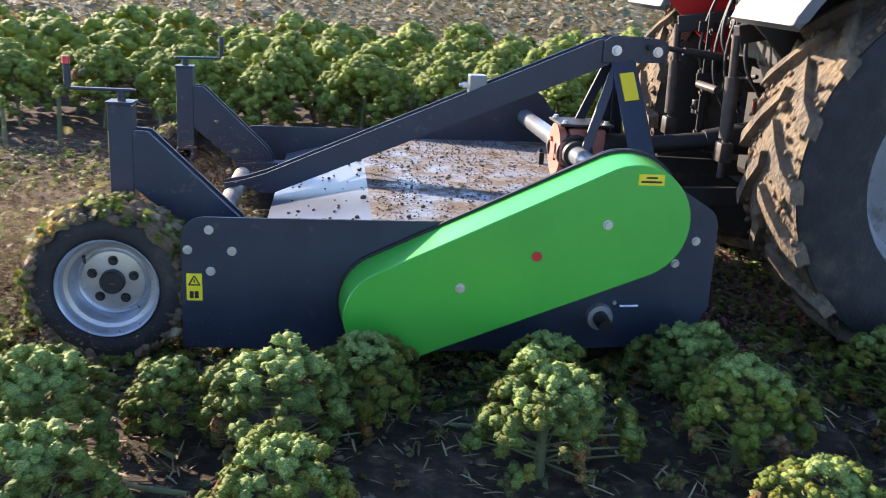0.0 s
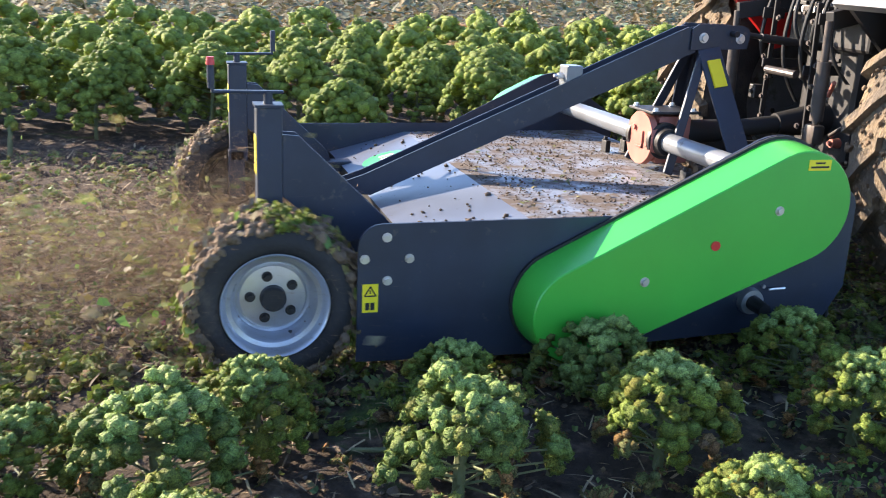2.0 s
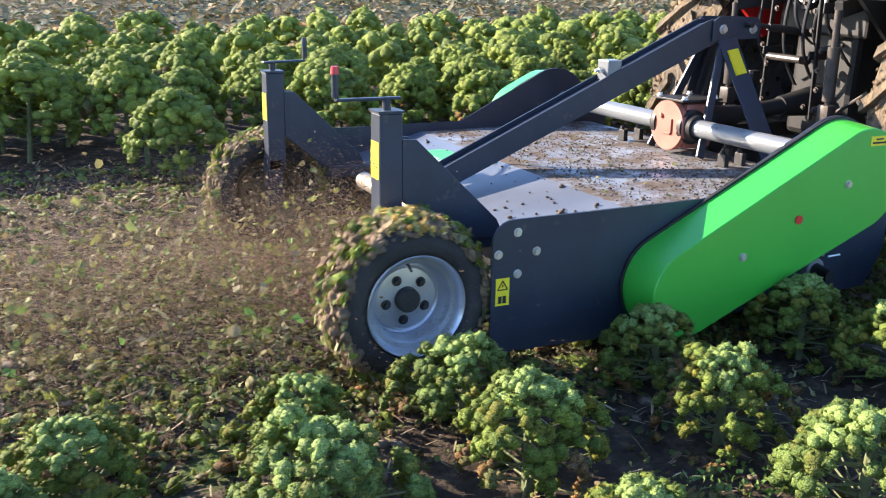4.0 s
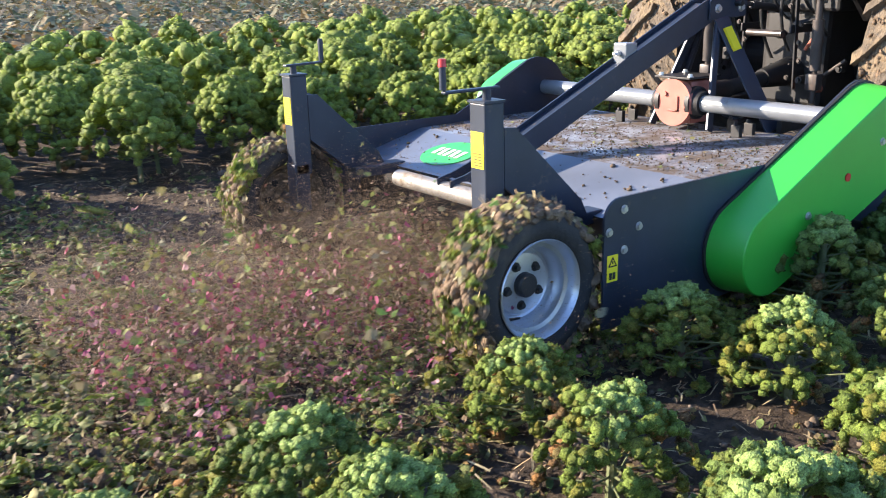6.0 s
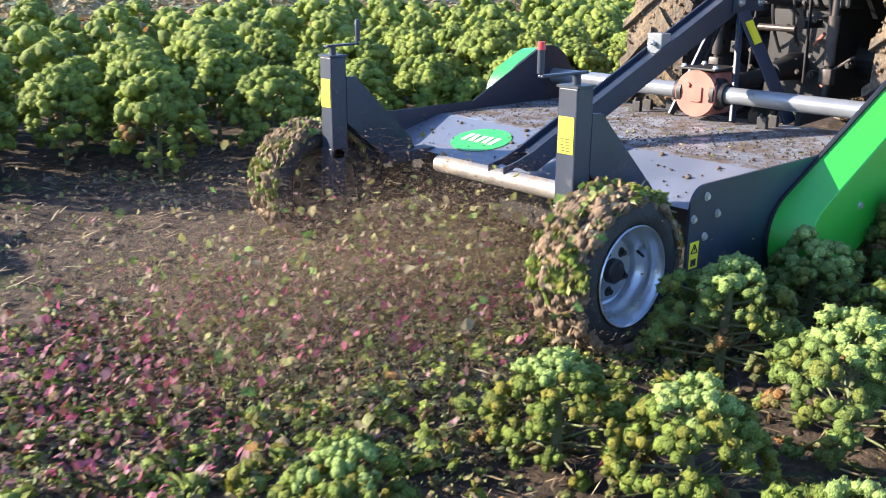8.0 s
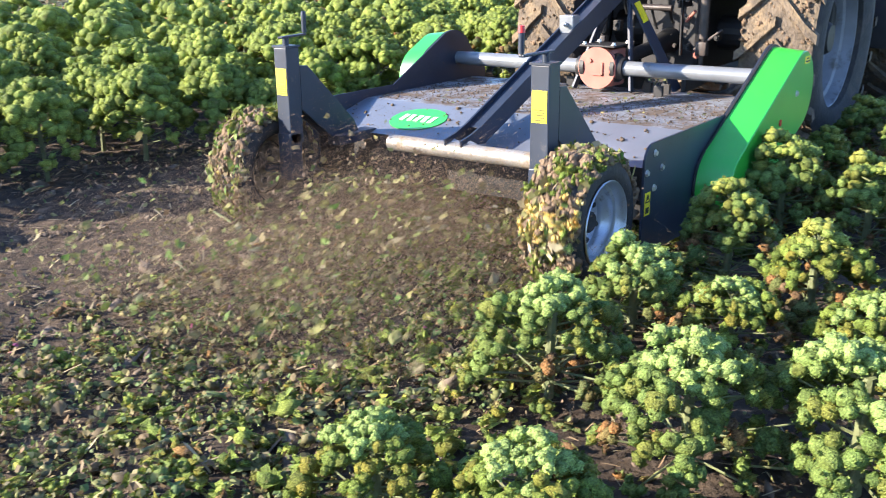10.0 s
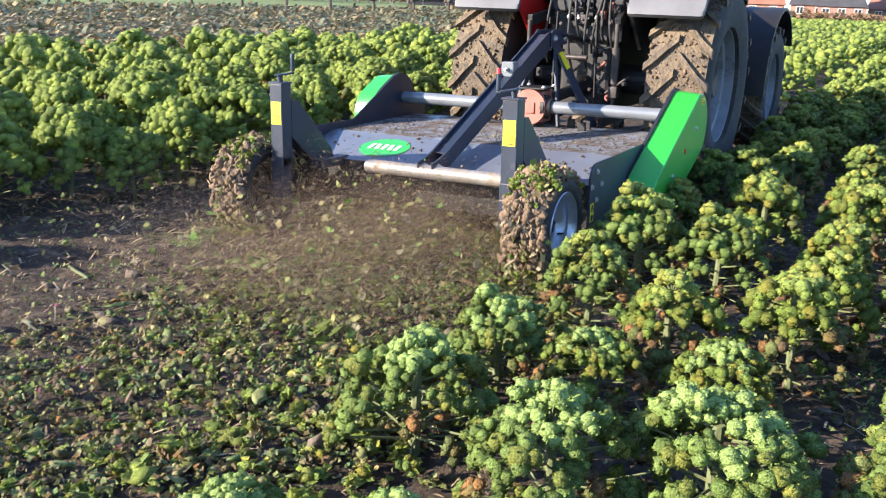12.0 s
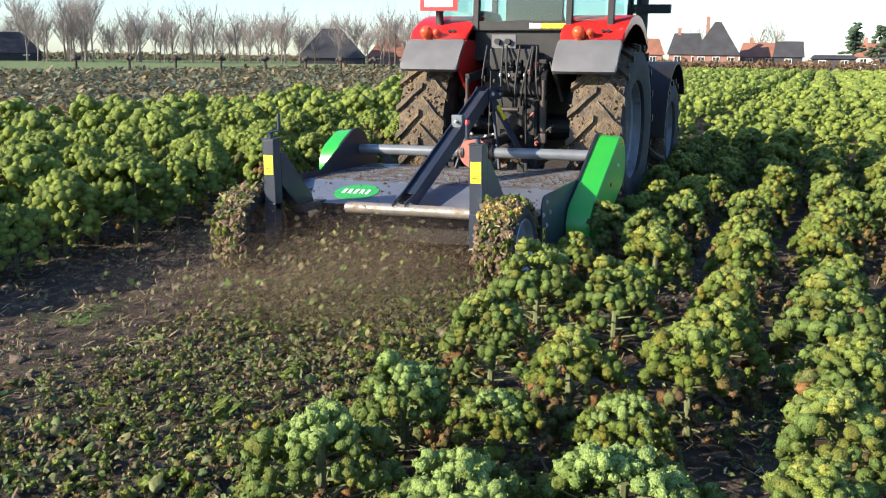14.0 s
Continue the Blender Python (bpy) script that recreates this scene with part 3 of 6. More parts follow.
def lug_wheel(parent, name, at, radius, rim_r, half, rim_mat, label, muddy, seed, near=True):
    """An implement wheel: tyre with a dished rim, nuts, hub and caked mud."""
    rng = np.random.default_rng(seed)
    bm = bmesh.new()
    prof = [(rim_r - 0.004, -half * 0.62), (rim_r + 0.012, -half * 0.86), (rim_r + 0.35 * (radius - rim_r), -half * 1.0), (radius - 0.055, -half * 0.99),
            (radius - 0.02, -half * 0.86), (radius - 0.004, -half * 0.55), (radius, 0), (radius - 0.004, half * 0.55), (radius - 0.02, half * 0.86),
            (radius - 0.055, half * 0.99), (rim_r + 0.35 * (radius - rim_r), half), (rim_r + 0.012, half * 0.86), (rim_r - 0.004, half * 0.62)]
    lathe(bm, prof, 56)
    wheel = part(name, bm, M["rubber"], parent, label, smooth=True)
    bm = bmesh.new()
    s = -1 if near else 1
    lathe(bm, [(rim_r + 0.006, s * half * 0.86), (rim_r + 0.016, s * half * 0.94), (rim_r + 0.012, s * half * 0.98), (rim_r + 0.004, s * half * 0.92), (rim_r - 0.004, s * half * 0.74), (rim_r - 0.009, s * half * 0.62),
               (rim_r - 0.026, s * half * 0.58), (rim_r - 0.031, s * half * 0.36), (rim_r - 0.04, s * half * 0.3), (rim_r - 0.046, s * half * 0.05), (rim_r - 0.056, s * half * 0.0), (rim_r - 0.066, s * half * 0.13), (0.07, s * half * 0.17), (0.0, s * half * 0.17)], 64)
    lathe(bm, [(rim_r + 0.012, -s * half * 0.9), (rim_r - 0.004, -s * half * 0.7), (rim_r - 0.03, -s * half * 0.2), (rim_r - 0.04, 0.0)], 40)
    part("rim", bm, rim_mat, wheel, "silver painted steel rim with mud splashes" if near else "steel rim caked over with mud", smooth=True)
    bm = bmesh.new()
    lathe(bm, [(0.0, s * half * 0.42), (0.042, s * half * 0.42), (0.05, s * half * 0.36), (0.052, s * half * 0.14)], 24)
    part("hub", bm, M["black"], wheel, "dark greasy hub cap", smooth=True)
    bm = bmesh.new()
    rod(bm, (-(rim_r - 0.038) * 0.75, s * half * 0.3, (rim_r - 0.038) * 0.66), (-(rim_r - 0.06) * 0.75, s * half * 0.62, (rim_r - 0.06) * 0.66), 0.007, 0.005, 10)
    part("valve", bm, M["ink"], wheel, smooth=True)
    for k in range(5):
        a = radians(72 * k + 20)
        bm = bmesh.new()
        hexbolt(bm, (0.088 * math.cos(a), s * half * 0.14, 0.088 * math.sin(a)), 0.014, 0.022, sign=s)
        rod(bm, (0.088 * math.cos(a), s * half * 0.12, 0.088 * math.sin(a)), (0.088 * math.cos(a), s * half * 0.175, 0.088 * math.sin(a)), 0.021, seg=14)
        part("wheel_nut", bm, M["black"], wheel)
    if muddy:
        spots = []
        for k in range(900):
            a, y = rng.uniform(0, 6.283), rng.uniform(-half * 0.95, half * 0.95)
            r = radius - 0.012 - 0.03 * (abs(y) / half) ** 3 + rng.uniform(0, 0.016)
            spots.append((r * math.cos(a), y, r * math.sin(a), rng.uniform(0.006, 0.021)))
        ob = new("caked_mud", lumps_mesh("caked_mud", spots, -1, M["mud"], rng, 1.0, False, 0.35))
        tagged(ob, kind="stuff").parent = wheel
        def stuck(n, turn, wide, lo, hi, up=0.025):
            rows = []
            for k in range(n):
                a, y = rng.normal(rng.choice(turn), wide), rng.uniform(-half, half)
                r = radius + rng.uniform(0.0, up) - 0.03 * (abs(y) / half) ** 3
                rows.append((r * math.cos(a), y, r * math.sin(a), rng.uniform(lo, hi)))
            return rows
        for pname, me in (("mud_clod", lumps_mesh("mud_clod", stuck(280, [0.3, 1.2, 2.0, 3.4, 4.4, 5.3], 0.3, 0.011, 0.024, 0.006), -1, M["mud"], rng, 1.0, False, 0.3)),
                          ("stuck_leaf", flakes_mesh("stuck_leaf", stuck(420, [0.6, 2.3, 4.3], 0.4, 0.012, 0.03), M["chip_green"], rng)),
                          ("stuck_frill", lumps_mesh("stuck_frill", stuck(130, [0.8, 1.7, 3.3, 5.0], 0.22, 0.01, 0.026), 5, M["kale"], rng, 1.0, True, 0.3)),
                          ("stuck_straw", flakes_mesh("stuck_straw", stuck(200, [0.2, 1.9, 3.6, 5.2], 0.6, 0.005, 0.012, 0.02), M["straw"], rng, 1.0, 4.5)),
                          ("yellow_leaf", lumps_mesh("yellow_leaf", stuck(70 if near else 4, [2.4], 0.16, 0.007, 0.018), 5, M["golden"], rng, 1.0, True, 0.4))):
            tagged(new(pname, me), kind="stuff").parent = wheel
    wheel.matrix_basis = Matrix.Translation(at)
    return wheel


def mulcher_post(th, y, mirror):
    """A wheel post with its gusset, crank and yellow sticker."""
    s = -1 if mirror else 1
    bm = bmesh.new()
    box(bm, (-0.452, y - 0.05, 0.5), (-0.352, y + 0.05, 1.045), bevel=0.006)
    post = part("wheel_post", bm, M["paint"], th)
    bm = bmesh.new()
    box(bm, (-0.458, y - 0.056, 1.045), (-0.346, y + 0.056, 1.055))
    rod(bm, (-0.402, y, 1.05), (-0.402, y, 1.1), 0.018)
    part("cap", bm, M["paint"], post)
    bm = bmesh.new()
    d = Vector((-0.2, 0, 0)) if not mirror else Vector((0.19, 0.05, 0))
    c = Vector((-0.402, y, 1.1))
    beam(bm, c - d * 0.3, c + d * 1.08, 0.03, 0.012)
    rod(bm, c + d * 1.05, c + d * 1.08 + Vector((0, 0, 0.09)), 0.007)
    crank = part("crank", bm, M["paint"], post)
    bm = bmesh.new()
    e = c + d * 1.08
    rod(bm, e + Vector((0, 0, 0.012)), e + Vector((0, 0, 0.1)), 0.014)
    rod(bm, e + Vector((0, 0, 0.1)), e + Vector((0, 0, 0.128)), 0.0165, 0.013)
    part("grip", bm, M["paint"], crank)
    if not mirror:
        bm = bmesh.new()
        rod(bm, e + Vector((0, 0, 0.101)), e + Vector((0, 0, 0.131)), 0.0175, 0.014)
        part("grip_end", bm, M["red_plastic"], crank, "red plastic grip end")
    out = [(-0.352, 0.94), (-0.29, 0.935), (0.09, 0.57), (0.13, 0.49), (-0.11, 0.49), (-0.23, 0.59), (-0.352, 0.69)]
    for yy in (y - 0.05, y + 0.036):
        bm = bmesh.new()
        prism(bm, out, yy, yy + 0.014, 0.002)
        part("gusset", bm, M["paint"], th)
    bm = bmesh.new()
    beam(bm, (-0.3, y, 0.925), (0.085, y, 0.555), 0.072, 0.006)
    part("gusset_top", bm, M["paint"], th)
    bm = bmesh.new()
    box(bm, (-0.4545, y - 0.04, 0.78), (-0.4525, y + 0.04, 0.93))
    st = part("warning_sticker", bm, M["yellow"], post, "yellow warning sticker")
    for k in range(5):
        bm = bmesh.new()
        box(bm, (-0.456, y - 0.03, 0.79 + 0.012 * k), (-0.4545, y + 0.03 - 0.01 * (k % 2), 0.794 + 0.012 * k))
        part("print_bar", bm, M["ink"], st)
    # axle
    bm = bmesh.new()
    rod(bm, (-0.415, y, 0.335), (-0.415, y - s * 0.2, 0.335), 0.03)
    box(bm, (-0.46, y - 0.05, 0.29), (-0.37, y + 0.05, 0.56), bevel=0.005)
    part("axle", bm, M["paint"], th)


def build_mulcher():
    th = thing("mulcher", "anthracite and bright green tractor-mounted flail mulcher, muddy and at work", "mulcher")
    # side plates
    for y0, sgn in ((0.0, 1), (WIDE, -1)):
        bm = bmesh.new()
        prism(bm, plate_outline(), y0, y0 + sgn * 0.012, 0.002)
        plate = part("side_plate", bm, M["paint"], th)
        out_y = y0 - sgn * 0.001
        for x, z in ((0, 0.604), (-0.085, 0.52), (0.09, 0.517), (0.005, 0.431), (2.03, 0.6), (1.95, 0.5)):
            bm = bmesh.new()
            hexbolt(bm, (x, out_y, z), 0.014, 0.012, sign=-sgn)
            part("bolt", bm, M["bolt"], plate, smooth=False)
        # belt guard
        bm = bmesh.new()
        rims = [cover_outline(g, sgn < 0) for g in (0.0, -0.017, -0.022)]
        deep = (0.014, 0.195, 0.2)
        loops = [[bm.verts.new((x, y0 - sgn * d, z)) for x, z in o] for o, d in zip(rims, deep)]
        for p, q in zip(loops, loops[1:]):
            for i in range(len(p)):
                bm.faces.new((p[i - 1], p[i], q[i], q[i - 1]))
        bm.faces.new(loops[0])
        bm.faces.new(loops[-1])
        cover = part("belt_guard", bm, M["green"], th, "bright green sheet-metal belt guard", smooth=True)
        bm = bmesh.new()
        prism(bm, cover_outline(0.012, sgn < 0), y0 - sgn * 0.014, y0 - sgn * 0.001, 0.002)
        part("guard_seal", bm, M["ink"], cover, "black rubber seal")
        for x, z, m in ((1.575, 0.714, "bolt"), (0.999, 0.441, "bolt")):
            bm = bmesh.new()
            hexbolt(bm, (x, y0 - sgn * 0.2, z), 0.015, 0.012, sign=-sgn)
            part("bolt", bm, M[m], cover)
        bm = bmesh.new()
        rod(bm, (1.298, y0 - sgn * 0.2, 0.578), (1.298, y0 - sgn * 0.206, 0.578), 0.02, seg=20)
        part("red_plug", bm, M["red_plastic"], cover, "red plastic plug")
        # rotor shaft end
        bm = bmesh.new()
        rod(bm, (1.638, y0, 0.257), (1.638, y0 - sgn * 0.03, 0.257), 0.06, 0.055, 24)
        bearing = part("bearing", bm, M["bolt"], th)
        bm = bmesh.new()
        rod(bm, (1.638, y0 - sgn * 0.03, 0.257), (1.638, y0 - sgn * 0.12, 0.25), 0.034, 0.03, 20)
        part("shaft_end", bm, M["black"], bearing)
        bm = bmesh.new()
        rod(bm, (1.72, y0 - sgn * 0.02, 0.31), (1.8, y0 - sgn * 0.02, 0.312), 0.006, seg=8)
        rod(bm, (1.7, y0, 0.32), (1.7, y0 - sgn * 0.012, 0.32), 0.009, seg=8)
        part("grease_pin", bm, M["bolt"], bearing)
    sticker(th, "warning_sticker", (-0.092, -0.002, 0.305), (-0.03, -0.0005, 0.42),
            [(-0.08, 0.315, -0.064, 0.345), (-0.06, 0.315, -0.044, 0.345)], "yellow warning sticker")
    sticker(th, "guard_sticker", (1.68, -0.2025, 0.878), (1.785, -0.2005, 0.922),
            [(1.71, 0.905, 1.755, 0.912), (1.69, 0.888, 1.775, 0.896)], "small yellow sticker with dark print")
    # deck
    bm = bmesh.new()
    prism(bm, [(0.66, 0.602), (1.96, 0.612), (2.06, 0.56), (2.06, 0.548), (1.96, 0.6), (0.66, 0.59)], 0.012, WIDE - 0.012)
    part("deck", bm, M["deck"], th, "dusty grey steel deck strewn with soil crumbs")
    bm = bmesh.new()
    prism(bm, [(0.18, 0.478), (0.66, 0.602), (0.66, 0.59), (0.185, 0.466)], 0.012, WIDE - 0.012)
    part("rear_flap", bm, M["slope"], th)
    bm = bmesh.new()
    prism(bm, [(0.18, 0.478), (0.192, 0.478), (0.2, 0.2), (0.185, 0.2)], 0.012, WIDE - 0.012)
    part("rear_skirt", bm, M["black"], th)
    bm = bmesh.new()
    prism(bm, [(2.05, 0.56), (2.062, 0.56), (2.08, 0.14), (2.068, 0.14)], 0.012, WIDE - 0.012)
    part("front_skirt", bm, M["black"], th)
    # round green badge with plain letter bars
    bm = bmesh.new()
    m = Matrix.Translation((0.425, 1.78, 0.5445)) @ pose(0, 0, 0, 0, -14.5, 0) @ Matrix.Diagonal((0.8, 1.0, 1, 1))
    bmesh.ops.create_cone(bm, cap_ends=True, segments=40, radius1=0.2, radius2=0.2, depth=0.004, matrix=m)
    badge = part("badge", bm, M["green"], th, "oval green badge")
    bm = bmesh.new()
    for k in range(5):
        mm = m @ pose(0, 0.11 - 0.055 * k, 0.003, 0, 0, 8 * (k % 2))
        box(bm, (-0.05, -0.016, 0), (0.06, 0.016, 0.002), mm)
        box(bm, (-0.02, -0.006, 0.0005), (0.03, 0.006, 0.0025), mm)
    part("badge_mark", bm, M["white"], badge)
    # crumbs on the deck
    rng = np.random.default_rng(4)
    spots = [(x, y, (0.604 if x > 0.66 else 0.602 - (0.66 - x) * 0.258) + 0.006, r) for x, y, r in
             zip(rng.uniform(0.68, 1.94, 3600), rng.uniform(0.03, WIDE - 0.03, 3600), rng.gamma(2, 0.0011, 3600) + 0.0013)]
    spots += [(x, y, 0.602 - (0.66 - x) * 0.258 + 0.005, r) for x, y, r in zip(rng.uniform(0.25, 0.66, 90), rng.uniform(0.03, WIDE - 0.03, 90), rng.gamma(2, 0.002, 90) + 0.003)]
    ob = tagged(new("soil_crumb", lumps_mesh("soil_crumb", spots, 0, M["crumb"], rng, 0.7, False)), kind="stuff")
    ob.parent = th
    spots = [(x, y, 0.614, r) for x, y, r in zip(rng.uniform(0.7, 1.9, 160), rng.uniform(0.05, WIDE - 0.05, 160), rng.uniform(0.006, 0.016, 160))]
    ob = tagged(new("leaf_crumb", flakes_mesh("leaf_crumb", spots, M["litter"], rng, 0.3)), kind="stuff")
    ob.parent = th
    # rear pipe
    bm = bmesh.new()
    rod(bm, (-0.03, 0.42, 0.49), (-0.03, 1.63, 0.49), 0.046, seg=28)
    part("rear_pipe", bm, M["pipe"], th, "worn bare steel pipe", smooth=True)
    for y in (0.4, 2.02):
        bm = bmesh.new()
        box(bm, (-0.1, y - 0.05, 0.44), (0.24, y + 0.05, 0.5), bevel=0.005)
        part("bracket", bm, M["paint"], th)
    # stay arm: two plates with a web between them
    cy = 1.16
    for y in (cy - 0.06, cy + 0.048):
        bm = bmesh.new()
        prism(bm, [(-0.07, 0.555), (-0.06, 0.47), (-0.045, 0.44), (-0.035, 0.53), (0.02, 0.55), (0.1, 0.512), (0.17, 0.505), (1.05, 0.878), (1.9, 1.238), (1.9, 1.372), (1.84, 1.365), (0.14, 0.612), (0.03, 0.575)], y, y + 0.012, 0.002)
        part("stay_plate", bm, M["paint"], th)
    bm = bmesh.new()
    beam(bm, (0.16, cy, 0.59), (1.86, cy, 1.345), 0.096, 0.008)
    beam(bm, (0.2, cy, 0.54), (1.87, cy, 1.245), 0.096, 0.008)
    part("stay_web", bm, M["paint"], th)
    bm = bmesh.new()
    box(bm, (1.18, cy - 0.05, 1.03), (1.27, cy + 0.05, 1.155), bevel=0.006)
    lug = part("stay_lug", bm, M["tube"], th)
    bm = bmesh.new()
    rod(bm, (1.18, cy, 1.1), (1.15, cy, 1.1), 0.016, seg=6)
    rod(bm, (1.15, cy, 1.1), (1.13, cy, 1.1), 0.009, seg=8)
    part("bolt", bm, M["bolt"], lug)
    # headstock
    for y in (cy - 0.075, cy + 0.063):
        bm = bmesh.new()
        prism(bm, [(1.86, 1.25), (2.2, 1.262)] + arc(2.16, 1.33, 0.052, -40, 90, 5) + [(1.9, 1.385), (1.862, 1.36)], y, y + 0.012, 0.002)
        top = part("headstock_plate", bm, M["paint"], th)
        for x, z in ((1.93, 1.315), (2.15, 1.315)):
            bm = bmesh.new()
            hexbolt(bm, (x, y, z), 0.02, 0.02)
            part("bolt", bm, M["bolt"], top)
    for s in (-1, 1):
        bm = bmesh.new()
        beam(bm, (1.97, cy + s * 0.07, 1.26), (2.09, cy + s * 0.4, 0.6), 0.012, 0.13)
        beam(bm, (1.97, cy + s * 0.05, 1.26), (2.09, cy + s * 0.38, 0.6), 0.03, 0.02)
        leg = part("headstock_leg", bm, M["paint"], th)
        bm = bmesh.new()
        beam(bm, (1.93, cy + s * 0.08, 1.22), (1.72, cy + s * 0.22, 0.62), 0.02, 0.05)
        part("headstock_brace", bm, M["paint"], th)
        if s < 0:
            a, b = Vector((1.97, cy - 0.078, 1.26)), Vector((2.09, cy - 0.408, 0.6))
            d = (b - a).normalized()
            x = Vector((1, 0, 0)) - d * d.x
            x.normalize()
            n = d.cross(x)
            mm = Matrix((x, n, -d)).transposed().to_4x4()
            mm.translation = a + d * 0.14 + n * (0.004 if n.y < 0 else -0.004)
            bm = bmesh.new()
            box(bm, (-0.035, -0.006, -0.075), (0.04, 0.006, 0.075), mm)
            st = part("warning_sticker", bm, M["yellow"], leg, "yellow warning sticker")
            bm = bmesh.new()
            for p, q in (((-0.025, 0.01), (0.002, 0.06)), ((0.002, 0.06), (0.03, 0.01)), ((-0.025, 0.01), (0.03, 0.01))):
                rod(bm, mm @ Vector((p[0], -0.0065, p[1])), mm @ Vector((q[0], -0.0065, q[1])), 0.003, seg=6)
            part("print_triangle", bm, M["ink"], st)
            for lo, hi in (((0.015, -0.0075, -0.06), (0.028, -0.006, -0.025)), ((-0.02, -0.0075, -0.048), (0.01, -0.006, -0.04))):
                bm = bmesh.new()
                box(bm, lo, hi, mm)
                part("print_bar", bm, M["ink"], st)
    # gearbox and drive tubes
    gy, gz = 1.18, 0.775
    bm = bmesh.new()
    rod(bm, (1.665, gy, gz), (1.70, gy, gz), 0.142, 0.146, 36)
    rod(bm, (1.69, gy, gz), (1.76, gy, gz), 0.125, 0.12, 30)
    box(bm, (1.72, gy - 0.1, gz - 0.13), (1.92, gy + 0.1, gz + 0.13), bevel=0.02)
    gear = part("gearbox", bm, M["red_iron"], th, "cast gearbox in red primer", smooth=True)
    bm = bmesh.new()
    box(bm, (1.655, gy - 0.05, gz - 0.05), (1.667, gy - 0.035, gz + 0.04), bevel=0.002)
    box(bm, (1.655, gy - 0.05, gz - 0.05), (1.667, gy + 0.03, gz - 0.04), bevel=0.002)
    part("cast_mark", bm, M["red_iron"], gear)
    for dy, dz in ((0.05, 0.05), (-0.095, -0.02)):
        bm = bmesh.new()
        rod(bm, (1.667, gy + dy, gz + dz), (1.652, gy + dy, gz + dz), 0.014, seg=8)
        part("plug", bm, M["red_iron"], gear)
    bm = bmesh.new()
    box(bm, (1.66, gy - 0.13, gz + 0.142), (1.95, gy + 0.14, gz + 0.155), bevel=0.003)
    cap = part("gearbox_plate", bm, M["black"], gear)
    for dx, dy in ((0.03, -0.11), (0.03, 0.11), (0.25, -0.11), (0.25, 0.11)):
        bm = bmesh.new()
        hexbolt(bm, (1.66 + dx, gy + dy, gz + 0.155), 0.015, 0.018, axis="z")
        part("bolt", bm, M["bolt"], gear)
    for y0, y1 in ((gy - 0.1, 0.0), (gy + 0.1, WIDE)):
        bm = bmesh.new()
        s = 1 if y1 > y0 else -1
        rod(bm, (1.75, y0 + s * 0.06, gz), (1.75, y1, gz), 0.05, seg=32)
        part("drive_tube", bm, M["tube"], th, "grey painted drive tube", smooth=True)
        bm = bmesh.new()
        rod(bm, (1.75, y0, gz), (1.75, y0 + s * 0.03, gz), 0.098, seg=30)
        rod(bm, (1.75, y0 + s * 0.03, gz), (1.75, y0 + s * 0.075, gz), 0.082, 0.07, 30)
        part("flange", bm, M["black"], gear, smooth=True)
        for x, yy in ((1.7, y0 + s * 0.35), (1.82, y0 + s * 0.35), (1.86, y0 + s * 0.2)):
            bm = bmesh.new()
            box(bm, (x - 0.015, yy - 0.03, 0.61), (x + 0.015, yy + 0.03, 0.68), bevel=0.003)
            hexbolt(bm, (x, yy + 0.012, 0.68), 0.012, 0.02, axis="z")
            part("tube_clamp", bm, M["black"], th)
    mulcher_post(th, 0.385, False)
    mulcher_post(th, 2.07, True)
    a = lug_wheel(th, "support_wheel", (-0.415, 0.17, 0.335), 0.325, 0.193, 0.14, M["rim"], "black rubber support wheel caked with mud and leaves", True, 5)
    b = lug_wheel(th, "support_wheel", (-0.415, 2.29, 0.335), 0.325, 0.198, 0.14, M["tread"], "black rubber support wheel caked with mud and leaves", True, 6, near=False)
    return th, [(a, (-0.415, 0.17, 0.335), 0.335), (b, (-0.415, 2.29, 0.335), 0.335)]


MULCHER, SUPPORT_WHEELS = build_mulcher()


